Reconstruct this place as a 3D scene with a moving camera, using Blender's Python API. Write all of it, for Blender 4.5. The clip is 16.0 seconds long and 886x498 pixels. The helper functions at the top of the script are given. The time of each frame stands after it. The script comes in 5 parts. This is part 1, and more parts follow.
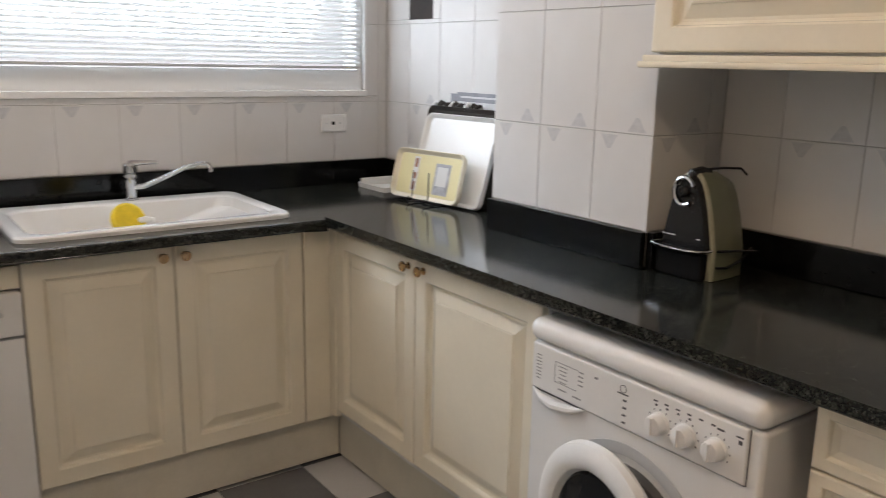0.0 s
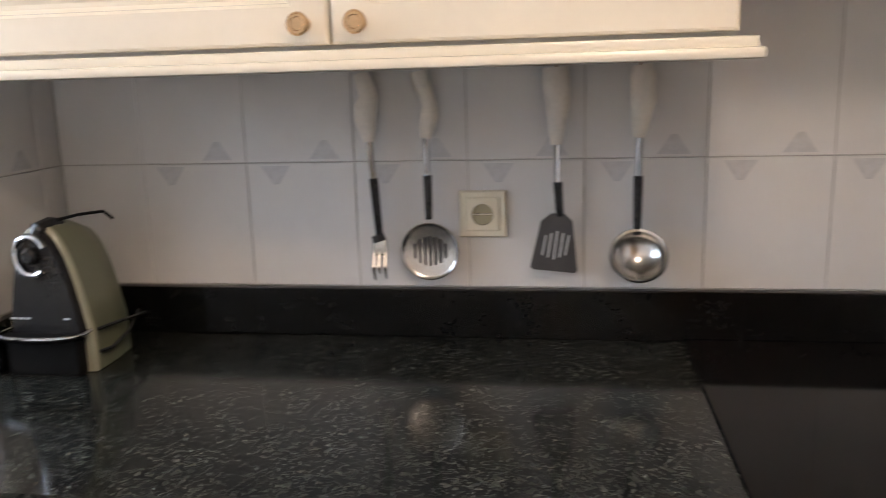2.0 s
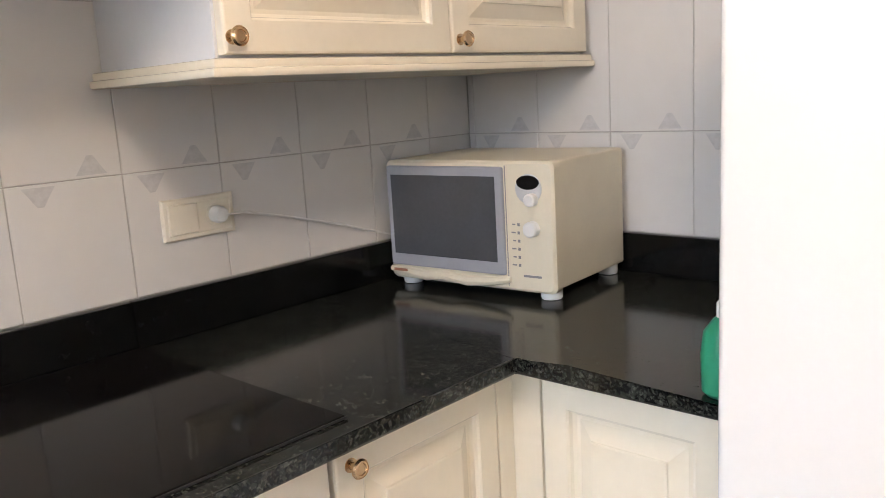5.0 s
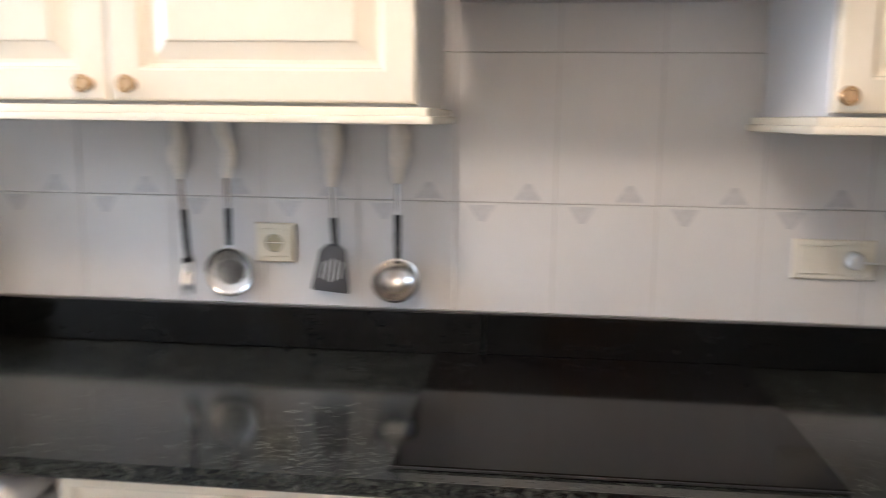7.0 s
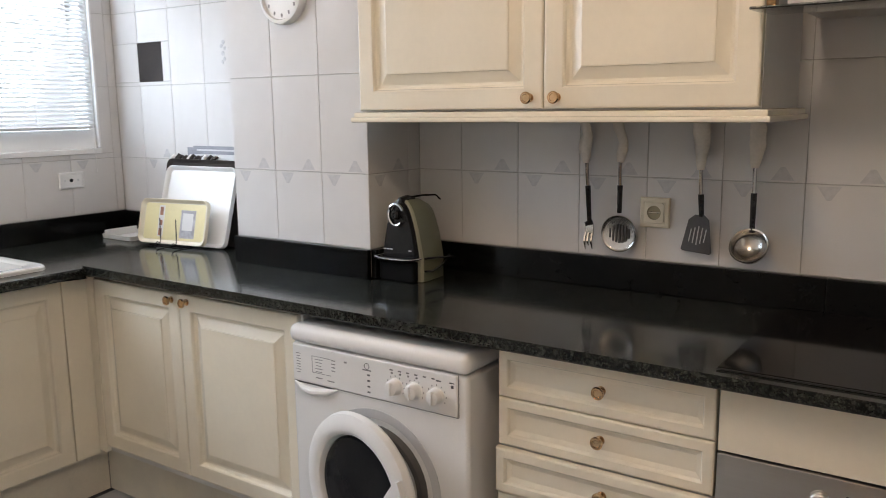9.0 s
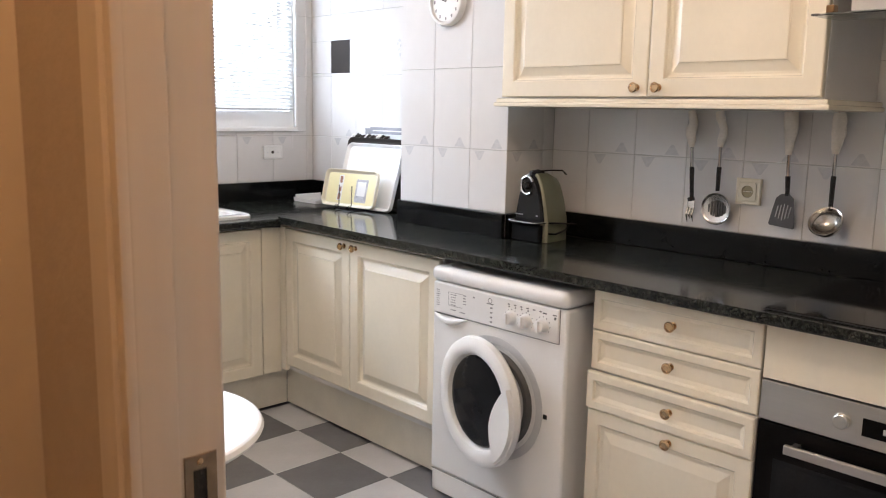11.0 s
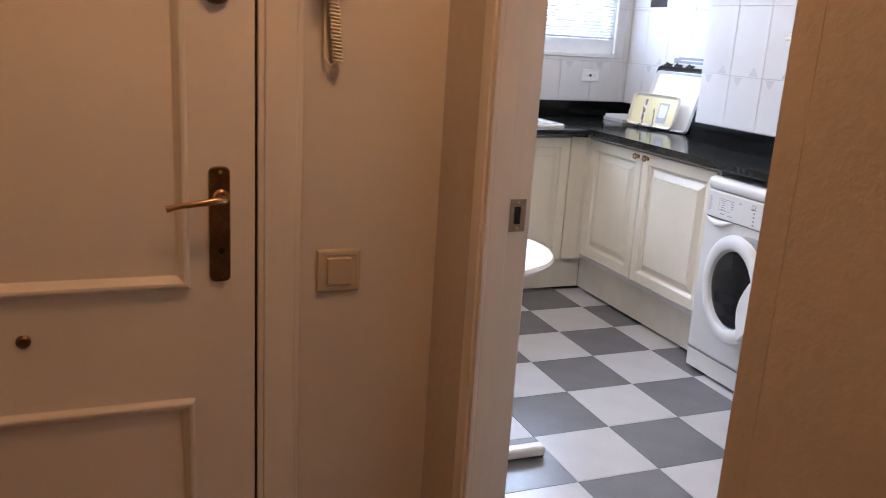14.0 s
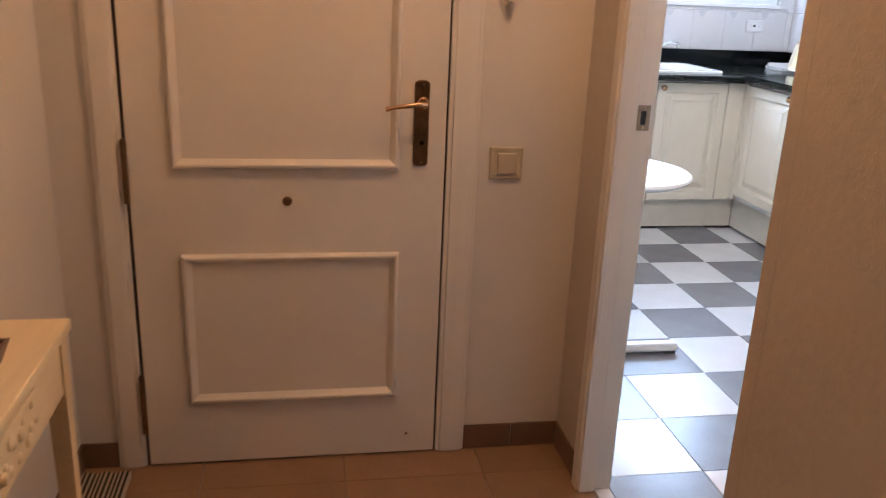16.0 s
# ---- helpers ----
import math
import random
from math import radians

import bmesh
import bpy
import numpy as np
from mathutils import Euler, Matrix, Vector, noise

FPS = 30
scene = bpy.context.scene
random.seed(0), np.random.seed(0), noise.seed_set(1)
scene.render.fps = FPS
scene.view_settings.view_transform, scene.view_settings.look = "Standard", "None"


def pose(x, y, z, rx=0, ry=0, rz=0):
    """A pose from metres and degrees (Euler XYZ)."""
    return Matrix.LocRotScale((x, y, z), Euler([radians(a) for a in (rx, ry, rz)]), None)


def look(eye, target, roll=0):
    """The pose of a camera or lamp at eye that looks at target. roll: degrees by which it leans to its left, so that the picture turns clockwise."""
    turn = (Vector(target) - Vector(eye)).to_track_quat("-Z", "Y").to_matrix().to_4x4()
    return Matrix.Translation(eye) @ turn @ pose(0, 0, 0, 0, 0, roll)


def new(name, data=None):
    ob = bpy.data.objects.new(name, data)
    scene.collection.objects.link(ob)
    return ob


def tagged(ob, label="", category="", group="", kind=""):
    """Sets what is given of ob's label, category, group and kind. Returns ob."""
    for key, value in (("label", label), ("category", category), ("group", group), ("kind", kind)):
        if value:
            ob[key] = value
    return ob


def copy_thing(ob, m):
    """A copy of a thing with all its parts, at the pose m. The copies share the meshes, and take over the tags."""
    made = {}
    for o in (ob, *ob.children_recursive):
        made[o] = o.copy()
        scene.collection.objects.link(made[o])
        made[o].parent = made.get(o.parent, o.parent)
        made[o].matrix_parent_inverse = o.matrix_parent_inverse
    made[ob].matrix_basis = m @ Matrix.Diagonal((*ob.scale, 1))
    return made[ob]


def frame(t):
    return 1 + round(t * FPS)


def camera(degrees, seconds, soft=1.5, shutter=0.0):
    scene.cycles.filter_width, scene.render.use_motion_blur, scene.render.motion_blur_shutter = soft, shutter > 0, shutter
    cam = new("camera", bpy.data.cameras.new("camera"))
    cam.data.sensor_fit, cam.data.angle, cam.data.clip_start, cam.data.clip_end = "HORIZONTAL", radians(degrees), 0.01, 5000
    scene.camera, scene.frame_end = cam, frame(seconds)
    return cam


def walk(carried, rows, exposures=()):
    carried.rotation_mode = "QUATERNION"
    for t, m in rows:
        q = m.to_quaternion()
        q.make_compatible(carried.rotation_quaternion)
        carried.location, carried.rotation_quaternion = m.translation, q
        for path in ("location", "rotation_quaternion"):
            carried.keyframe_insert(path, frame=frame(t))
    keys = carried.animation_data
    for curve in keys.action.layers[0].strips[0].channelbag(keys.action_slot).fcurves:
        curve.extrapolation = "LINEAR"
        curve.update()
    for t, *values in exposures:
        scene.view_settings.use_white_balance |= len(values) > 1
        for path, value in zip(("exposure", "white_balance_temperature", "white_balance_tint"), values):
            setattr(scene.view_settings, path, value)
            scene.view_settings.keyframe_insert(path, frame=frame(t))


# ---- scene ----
cam = camera(56.7, 16.0, soft=0.85, shutter=0.4)
PATH = [
    (0, (0.045, 0.065, 1.437), (1.194, 1.64, 0.992), 1.2),
    (0.5, (0.155, 0.178, 1.427), (1.484, 1.602, 0.972), 0.9),
    (1, (0.32, 0.253, 1.43), (1.85, 1.455, 0.966), 0.3),
    (1.5, (0.407, 0.353, 1.441), (2.206, 1.083, 0.965), 0.2),
    (2, (0.442, 0.423, 1.429), (2.375, 0.719, 1.005), -1.7),
    (2.5, (0.431, 0.376, 1.423), (2.387, 0.36, 1.004), -1.2),
    (3, (0.441, 0.402, 1.394), (2.346, -0.062, 0.996), -0.7),
    (3.5, (0.492, 0.355, 1.397), (2.25, -0.518, 1.015), -2.9),
    (3.7, (0.506, 0.355, 1.387), (2.165, -0.699, 1.018), -3.6),
    (4.1, (0.514, 0.345, 1.386), (1.958, -0.962, 1.015), -4.0),
    (4.75, (0.478, 0.3, 1.386), (1.771, -1.154, 1.013), -3.6),
    (5.4, (0.414, 0.24, 1.384), (1.86, -1.07, 1.02), -2.6),
    (5.8, (0.374, 0.2, 1.381), (2.017, -0.886, 1.031), -2.0),
    (6, (0.344, 0.158, 1.371), (2.072, -0.786, 1.018), -1.3),
    (6.5, (0.31, 0.098, 1.376), (2.222, -0.388, 1.047), 0.3),
    (7, (0.184, 0.008, 1.444), (2.148, 0.22, 1.13), 0.7),
    (7.5, (0.054, -0.035, 1.47), (1.866, 0.741, 1.127), 0.9),
    (8, (-0.089, -0.05, 1.476), (1.594, 0.971, 1.122), -0.6),
    (8.5, (-0.231, -0.141, 1.476), (1.421, 0.929, 1.126), -1.0),
    (11, (-0.691, -0.708, 1.412), (0.672, 0.717, 1.081), 1.1),
    (11.5, (-0.75, -0.821, 1.385), (0.527, 0.675, 1.026), 1.0),
    (12, (-0.821, -0.945, 1.387), (0.302, 0.656, 0.968), 1.7),
    (12.5, (-0.868, -1.082, 1.387), (-0.006, 0.665, 0.934), 2.8),
    (13, (-0.937, -1.168, 1.383), (-0.232, 0.639, 0.899), 2.5),
    (13.5, (-1.017, -1.252, 1.382), (-0.248, 0.522, 0.869), 2.2),
    (14, (-1.047, -1.378, 1.386), (-0.318, 0.413, 0.875), 3.5),
    (14.5, (-1.068, -1.523, 1.37), (-0.541, 0.333, 0.842), 3.6),
    (15, (-1.124, -1.649, 1.371), (-0.647, 0.212, 0.816), 2.4),
    (15.5, (-1.158, -1.795, 1.365), (-0.716, 0.068, 0.786), 2.3),
    (16, (-1.181, -1.943, 1.355), (-0.846, -0.069, 0.741), 2.4),
]
walk(cam, [(t, look(eye, target, roll)) for t, eye, target, roll in PATH],
     exposures=[(0, -0.57, 7200, 18), (1.0, -0.36, 7350, 18), (1.5, -0.10, 7000, 17), (2.0, 0.22, 6500, 19), (2.5, 0.30, 6400, 19), (3.5, 0.76, 6450, 18), (5.8, 0.74, 6500, 17), (6.5, 0.82, 6400, 18), (7.0, 0.74, 6150, 17),
                (7.5, 0.28, 6250, 17), (8.5, -0.40, 6850, 17), (11, 0.08, 6800, 19), (12.0, 0.05, 6550, 25), (12.5, 0.05, 6350, 26), (14.0, 0.10, 5980, 21), (15.0, 0.24, 5750, 18), (16, 0.72, 5500, 17)])

# ---- world and light ----
world = bpy.data.worlds.new("world")
scene.world = world
world.use_nodes = True
wn = world.node_tree.nodes
sky = wn.new("ShaderNodeTexSky")
sky.sky_type, sky.sun_disc = "NISHITA", False
sky.sun_elevation, sky.sun_rotation = radians(40), radians(150)
world.node_tree.links.new(sky.outputs["Color"], wn["Background"].inputs["Color"])
wn["Background"].inputs["Strength"].default_value = 0.12


def area_lamp(name, m, sx, sy, watts, colour, spread=180):
    data = bpy.data.lights.new(name, "AREA")
    data.shape, data.size, data.size_y, data.energy, data.color = "RECTANGLE", sx, sy, watts, colour
    data.spread = radians(spread)
    ob = new(name, data)
    ob.matrix_world = m
    return ob


WINDOW = (-0.26, 1.845, 1.30, 2.30)
area_lamp("daylight", look((0.79, 3.30, 1.84), (0.79, 2.0, 1.02)), 2.0, 0.80, 63, (0.67, 0.84, 1.0))


def bulb(name, place, watts, colour, radius):
    data = bpy.data.lights.new(name, "POINT")
    data.energy, data.color, data.shadow_soft_size = watts, colour, radius
    ob = new(name, data)
    ob.location = place
    return ob


bulb("kitchen_bulb", (0.33, 0.26, 2.38), 29, (1.0, 0.83, 0.64), 0.10)
# second lamp unseen: assumed from a washing machine highlight, added to brighten the sink wall
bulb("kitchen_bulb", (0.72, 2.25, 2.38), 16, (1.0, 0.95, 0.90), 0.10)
bulb("hall_bulb", (-0.64, -0.48, 2.38), 18, (1.0, 0.525, 0.215), 0.10)

# ---- materials ----
def material(name, colour, rough=0.5, metal=0.0, spread=0.06, scale=9.0, fine=120.0, bump=0.08, coat=0.0, each=0.0, rough_vary=0.12, stretch=(1, 1, 1), ior=1.5):
    """A surface with a broad and a fine variation of tone, uneven gloss and fine relief."""
    m = bpy.data.materials.new(name)
    m.use_nodes = True
    nodes, links = m.node_tree.nodes, m.node_tree.links
    b = nodes["Principled BSDF"]
    b.inputs["Metallic"].default_value = metal
    b.inputs["Coat Weight"].default_value = coat
    b.inputs["Coat Roughness"].default_value = 0.08
    b.inputs["IOR"].default_value = ior
    where = nodes.new("ShaderNodeTexCoord")
    mapping = nodes.new("ShaderNodeMapping")
    mapping.inputs["Scale"].default_value = stretch
    links.new(where.outputs["Object"], mapping.inputs["Vector"])
    big, small = nodes.new("ShaderNodeTexNoise"), nodes.new("ShaderNodeTexNoise")
    big.inputs["Scale"].default_value, small.inputs["Scale"].default_value = scale, fine
    big.inputs["Detail"].default_value, small.inputs["Detail"].default_value = 5, 3
    for n in (big, small):
        links.new(mapping.outputs["Vector"], n.inputs["Vector"])
    mix = nodes.new("ShaderNodeMath")
    mix.operation = "MULTIPLY_ADD"
    links.new(small.outputs["Fac"], mix.inputs[0])
    mix.inputs[1].default_value = 0.4
    links.new(big.outputs["Fac"], mix.inputs[2])
    tone = nodes.new("ShaderNodeMapRange")
    tone.inputs["From Min"].default_value, tone.inputs["From Max"].default_value = 0.45, 0.95
    tone.inputs["To Min"].default_value, tone.inputs["To Max"].default_value = 1 - spread, 1 + spread
    links.new(mix.outputs[0], tone.inputs["Value"])
    value = tone.outputs["Result"]
    if each:
        info = nodes.new("ShaderNodeObjectInfo")
        own = nodes.new("ShaderNodeMath")
        own.operation = "MULTIPLY_ADD"
        links.new(info.outputs["Random"], own.inputs[0])
        own.inputs[1].default_value, own.inputs[2].default_value = 2 * each, 1 - each
        both = nodes.new("ShaderNodeMath")
        both.operation = "MULTIPLY"
        links.new(value, both.inputs[0])
        links.new(own.outputs[0], both.inputs[1])
        value = both.outputs[0]
    hsv = nodes.new("ShaderNodeHueSaturation")
    hsv.inputs["Color"].default_value = (*colour, 1)
    links.new(value, hsv.inputs["Value"])
    links.new(hsv.outputs["Color"], b.inputs["Base Color"])
    gloss = nodes.new("ShaderNodeMapRange")
    gloss.inputs["To Min"].default_value, gloss.inputs["To Max"].default_value = max(0.02, rough * (1 - rough_vary)), min(1, rough * (1 + rough_vary))
    links.new(big.outputs["Fac"], gloss.inputs["Value"])
    links.new(gloss.outputs["Result"], b.inputs["Roughness"])
    if bump:
        relief = nodes.new("ShaderNodeBump")
        relief.inputs["Strength"].default_value, relief.inputs["Distance"].default_value = bump, 0.004
        links.new(mix.outputs[0], relief.inputs["Height"])
        links.new(relief.outputs["Normal"], b.inputs["Normal"])
    return m


def granite(name, bright=1.0, rough=0.15, ior=1.42):
    """Black stone with angular crystals of two sizes, some of them pale."""
    m = material(name, (0.012, 0.013, 0.014), rough, bump=0.0, rough_vary=0.25, spread=0.2, ior=ior)
    nodes, links = m.node_tree.nodes, m.node_tree.links
    b = nodes["Principled BSDF"]
    where = nodes.new("ShaderNodeTexCoord")
    wobble = nodes.new("ShaderNodeTexNoise")
    wobble.inputs["Scale"].default_value = 90
    shift = nodes.new("ShaderNodeMix")
    shift.data_type, shift.blend_type = "RGBA", "LINEAR_LIGHT"
    shift.inputs["Factor"].default_value = 0.0012
    links.new(where.outputs["Object"], wobble.inputs["Vector"])
    links.new(where.outputs["Object"], shift.inputs["A"])
    links.new(wobble.outputs["Color"], shift.inputs["B"])
    layers = []
    for scale, pale in ((150, 0.68), (340, 0.64)):
        cells = nodes.new("ShaderNodeTexVoronoi")
        cells.inputs["Scale"].default_value = scale
        links.new(shift.outputs["Result"], cells.inputs["Vector"])
        ramp = nodes.new("ShaderNodeValToRGB")
        e = ramp.color_ramp.elements
        e[0].position, e[0].color = 0.30, (0.006, 0.0065, 0.007, 1)
        e[1].position, e[1].color = 1.0, (0.34 * bright, 0.37 * bright, 0.31 * bright, 1)
        mid = ramp.color_ramp.elements.new(pale)
        mid.color = (0.034 * bright, 0.036 * bright, 0.034 * bright, 1)
        split = nodes.new("ShaderNodeSeparateColor")
        links.new(cells.outputs["Color"], split.inputs["Color"])
        links.new(split.outputs["Red"], ramp.inputs["Fac"])
        layers.append(ramp)
    both = nodes.new("ShaderNodeMix")
    both.data_type, both.blend_type = "RGBA", "MIX"
    both.inputs["Factor"].default_value = 0.55
    links.new(layers[0].outputs["Color"], both.inputs["A"])
    links.new(layers[1].outputs["Color"], both.inputs["B"])
    cloud = nodes.new("ShaderNodeTexNoise")
    cloud.inputs["Scale"].default_value, cloud.inputs["Detail"].default_value = 22, 4
    links.new(where.outputs["Object"], cloud.inputs["Vector"])
    vary = nodes.new("ShaderNodeHueSaturation")
    amount = nodes.new("ShaderNodeMapRange")
    amount.inputs["From Min"].default_value, amount.inputs["From Max"].default_value = 0.3, 0.7
    amount.inputs["To Min"].default_value, amount.inputs["To Max"].default_value = 0.6, 1.3
    links.new(cloud.outputs["Fac"], amount.inputs["Value"])
    links.new(amount.outputs["Result"], vary.inputs["Value"])
    links.new(both.outputs["Result"], vary.inputs["Color"])
    links.new(vary.outputs["Color"], b.inputs["Base Color"])
    return m


def glass_material(name, colour, rough=0.02):
    m = bpy.data.materials.new(name)
    m.use_nodes = True
    b = m.node_tree.nodes["Principled BSDF"]
    b.inputs["Base Color"].default_value = (*colour, 1)
    b.inputs["Transmission Weight"].default_value = 1.0
    b.inputs["Roughness"].default_value = rough
    return m


def translucent(name, colour):
    m = material(name, colour, 0.4, bump=0.0, spread=0.03)
    nodes, links = m.node_tree.nodes, m.node_tree.links
    t, mix = nodes.new("ShaderNodeBsdfTranslucent"), nodes.new("ShaderNodeMixShader")
    t.inputs["Color"].default_value = (*colour, 1)
    mix.inputs["Fac"].default_value = 0.07
    links.new(nodes["Principled BSDF"].outputs[0], mix.inputs[1])
    links.new(t.outputs[0], mix.inputs[2])
    links.new(mix.outputs[0], nodes["Material Output"].inputs["Surface"])
    return m


CREAM = material("cream_lacquer", (0.80, 0.74, 0.61), 0.25, spread=0.035, scale=5, fine=60, bump=0.02)
CARCASS = material("white_carcass", (0.72, 0.71, 0.69), 0.4, spread=0.03, bump=0.02)
KICK = material("cream_kickboard", (0.66, 0.62, 0.53), 0.4, spread=0.08, scale=7, bump=0.03)
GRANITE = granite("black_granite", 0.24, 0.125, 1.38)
# worktop stone again, speckles dimmed so the upstand's shade sits in its colour
UPSTAND = granite("shade_dimmed_upstand_granite", 0.02, 0.14, 1.33)
TILE = material("white_glazed_tile", (0.66, 0.65, 0.64), 0.11, spread=0.03, scale=5, fine=16, bump=0.07, each=0.015, ior=1.30)
MOTIF = material("grey_tile_motif", (0.56, 0.56, 0.57), 0.14, spread=0.10, scale=60, fine=200, bump=0.04, coat=0.3)
GROUT = material("grey_grout", (0.44, 0.43, 0.41), 0.9, spread=0.12, bump=0.2)
PLASTER = material("white_plaster", (0.64, 0.61, 0.57), 0.85, spread=0.03, scale=4, fine=55, bump=0.10)
STIPPLE = material("stippled_plaster", (0.53, 0.48, 0.42), 0.8, spread=0.04, scale=45, fine=160, bump=0.3)
DOORPAINT = material("white_door_paint", (0.70, 0.66, 0.60), 0.38, spread=0.03, scale=4, fine=40, bump=0.03)
TRIMPAINT = material("white_trim_paint", (0.70, 0.67, 0.62), 0.42, spread=0.06, scale=6, fine=50, bump=0.05, stretch=(1, 1, 0.08))
FLOOR_W = material("white_floor_tile", (0.53, 0.53, 0.535), 0.24, spread=0.05, scale=8, fine=80, bump=0.03, each=0.03, rough_vary=0.3)
FLOOR_G = material("grey_floor_tile", (0.16, 0.16, 0.168), 0.24, spread=0.09, scale=8, fine=80, bump=0.03, each=0.06, rough_vary=0.3)
HALLTILE = material("terracotta_hall_tile", (0.26, 0.155, 0.085), 0.30, spread=0.12, scale=7, fine=60, bump=0.04, each=0.07)
SKIRT = material("brown_skirting_tile", (0.17, 0.10, 0.06), 0.32, spread=0.14, scale=10, fine=70, bump=0.04, each=0.05)
BRASS = material("polished_brass", (0.64, 0.44, 0.26), 0.24, metal=1.0, spread=0.12, scale=40, bump=0.02)
OLDBRASS = material("aged_brass", (0.20, 0.125, 0.065), 0.34, metal=1.0, spread=0.3, scale=30, bump=0.04)
STEEL = material("brushed_steel", (0.56, 0.55, 0.53), 0.30, metal=1.0, spread=0.06, scale=12, fine=220, bump=0.03, stretch=(1, 0.06, 1))
CHROME = material("chrome", (0.58, 0.59, 0.61), 0.10, metal=1.0, spread=0.05, bump=0.0)
UTENSIL = material("worn_utensil_steel", (0.60, 0.59, 0.57), 0.24, metal=1.0, spread=0.08, scale=30, fine=240, bump=0.02)
ENAMEL = material("white_enamel", (0.80, 0.80, 0.79), 0.22, spread=0.02, scale=3, bump=0.01)
WHITEPLASTIC = material("white_plastic", (0.78, 0.78, 0.77), 0.35, spread=0.03, bump=0.02)
# ivory darkened to paint the shade inside the shallow socket well
SHADEIVORY = material("shaded_ivory_plastic", (0.36, 0.31, 0.19), 0.45, spread=0.06, bump=0.02)
IVORY = material("ivory_plastic", (0.74, 0.68, 0.54), 0.38, spread=0.04, bump=0.02)
PALEIVORY = material("pale_ivory_plastic", (0.76, 0.72, 0.62), 0.38, spread=0.04, bump=0.02)
OLDSWITCH = material("yellowed_switch_plastic", (0.50, 0.43, 0.31), 0.40, spread=0.05, bump=0.02)
GREYPRINT = material("grey_print", (0.09, 0.09, 0.10), 0.5, spread=0.05, bump=0.0)
MIDPRINT = material("mid_grey_print", (0.24, 0.24, 0.25), 0.5, spread=0.05, bump=0.0)
SMOKE = material("smoky_clear_plastic", (0.27, 0.28, 0.31), 0.18, spread=0.15, scale=20, bump=0.02)
PALEGREY = material("pale_grey_plastic", (0.55, 0.56, 0.57), 0.4, spread=0.04, bump=0.02)
BLACKPLASTIC = material("black_plastic", (0.014, 0.014, 0.015), 0.25, spread=0.2, bump=0.02)
BLACKGLASS = material("black_glass", (0.006, 0.0055, 0.0055), 0.08, spread=0.2, bump=0.0, rough_vary=0.4, ior=1.17)
# dark pane lightened, the room's reflection painted into its base colour
MICROPANE = material("reflection_grey_microwave_window", (0.075, 0.08, 0.09), 0.12, spread=0.1, bump=0.0)
MICROFRAME = material("grey_microwave_frame", (0.33, 0.34, 0.38), 0.35, spread=0.05, bump=0.02)
MICROCASE = material("off_white_microwave_case", (0.74, 0.68, 0.54), 0.36, spread=0.04, bump=0.02)
WORNPLATE = material("worn_strike_plate", (0.36, 0.28, 0.20), 0.35, metal=0.9, spread=0.25, scale=30, bump=0.04)
MATTBLACK = material("matt_black_plastic", (0.006, 0.006, 0.006), 0.6, spread=0.2, bump=0.02, ior=1.2)
BROWNGROUT = material("brown_grout", (0.22, 0.14, 0.082), 0.9, spread=0.12, bump=0.2)
# tone picked for the light it bounces onto the cabinet fronts
BEIGEWALL = material("beige_bounce_lining", (0.72, 0.69, 0.64), 0.8, spread=0.04, scale=5, fine=60, bump=0.1)
DARKGLASS = material("dark_door_glass", (0.012, 0.013, 0.015), 0.09, spread=0.2, bump=0.0, ior=1.25)
RUBBER = material("grey_rubber", (0.07, 0.07, 0.07), 0.6, spread=0.15, bump=0.05)
CERAMIC = material("white_ceramic", (0.82, 0.82, 0.81), 0.14, spread=0.02, bump=0.01, coat=0.4)
GREENPAINT = material("pale_green_shell", (0.35, 0.35, 0.26), 0.30, spread=0.05, bump=0.02, coat=0.3)
# shell green darkened to paint the shade it stands in beside the pillar
OLIVE = material("shaded_olive_shell", (0.16, 0.17, 0.11), 0.35, spread=0.06, bump=0.02, coat=0.2)
YELLOW = material("yellow_sponge", (0.80, 0.60, 0.04), 0.8, spread=0.12, scale=40, fine=200, bump=0.4)
PALEYELLOW = material("pale_yellow_tray", (0.76, 0.68, 0.38), 0.35, spread=0.06, bump=0.02)
GREYPICTURE = material("grey_tray_picture", (0.42, 0.42, 0.45), 0.4, spread=0.3, scale=35, bump=0.0)
REDPRINT = material("red_brown_print", (0.35, 0.16, 0.10), 0.5, spread=0.2, scale=60, bump=0.0)
WIRE = material("dark_wire", (0.05, 0.05, 0.055), 0.35, metal=0.8, spread=0.1, bump=0.0)
SLAT = translucent("white_blind_slat", (0.72, 0.72, 0.71))
PANE = glass_material("window_glass", (1, 1, 1))
VISOR = glass_material("hood_glass", (0.85, 0.93, 0.90))
# brown deepened to paint the shade of a deep opening
FLUE = material("shade_brown_flue", (0.034, 0.027, 0.024), 0.9, spread=0.3, bump=0.2)
DARKHOLE = material("dark_flue", (0.030, 0.024, 0.020), 0.9, spread=0.3, bump=0.2)
TABLEWHITE = material("white_laminate", (0.82, 0.82, 0.81), 0.25, spread=0.02, bump=0.02)
PALEWOOD = material("pale_cream_wood", (0.74, 0.60, 0.36), 0.45, spread=0.10, scale=6, fine=70, bump=0.06, stretch=(1, 0.12, 1))
BROWNWOOD = material("dark_brown_wood", (0.13, 0.06, 0.03), 0.4, spread=0.25, scale=12, fine=90, bump=0.06, stretch=(1, 0.15, 1))
STRIPE_D = material("black_fabric", (0.03, 0.028, 0.027), 0.9, spread=0.2, bump=0.3)
STRIPE_L = material("cream_fabric", (0.46, 0.40, 0.32), 0.9, spread=0.08, bump=0.3)
GREENPLASTIC = material("green_plastic", (0.02, 0.30, 0.17), 0.3, spread=0.06, bump=0.02)
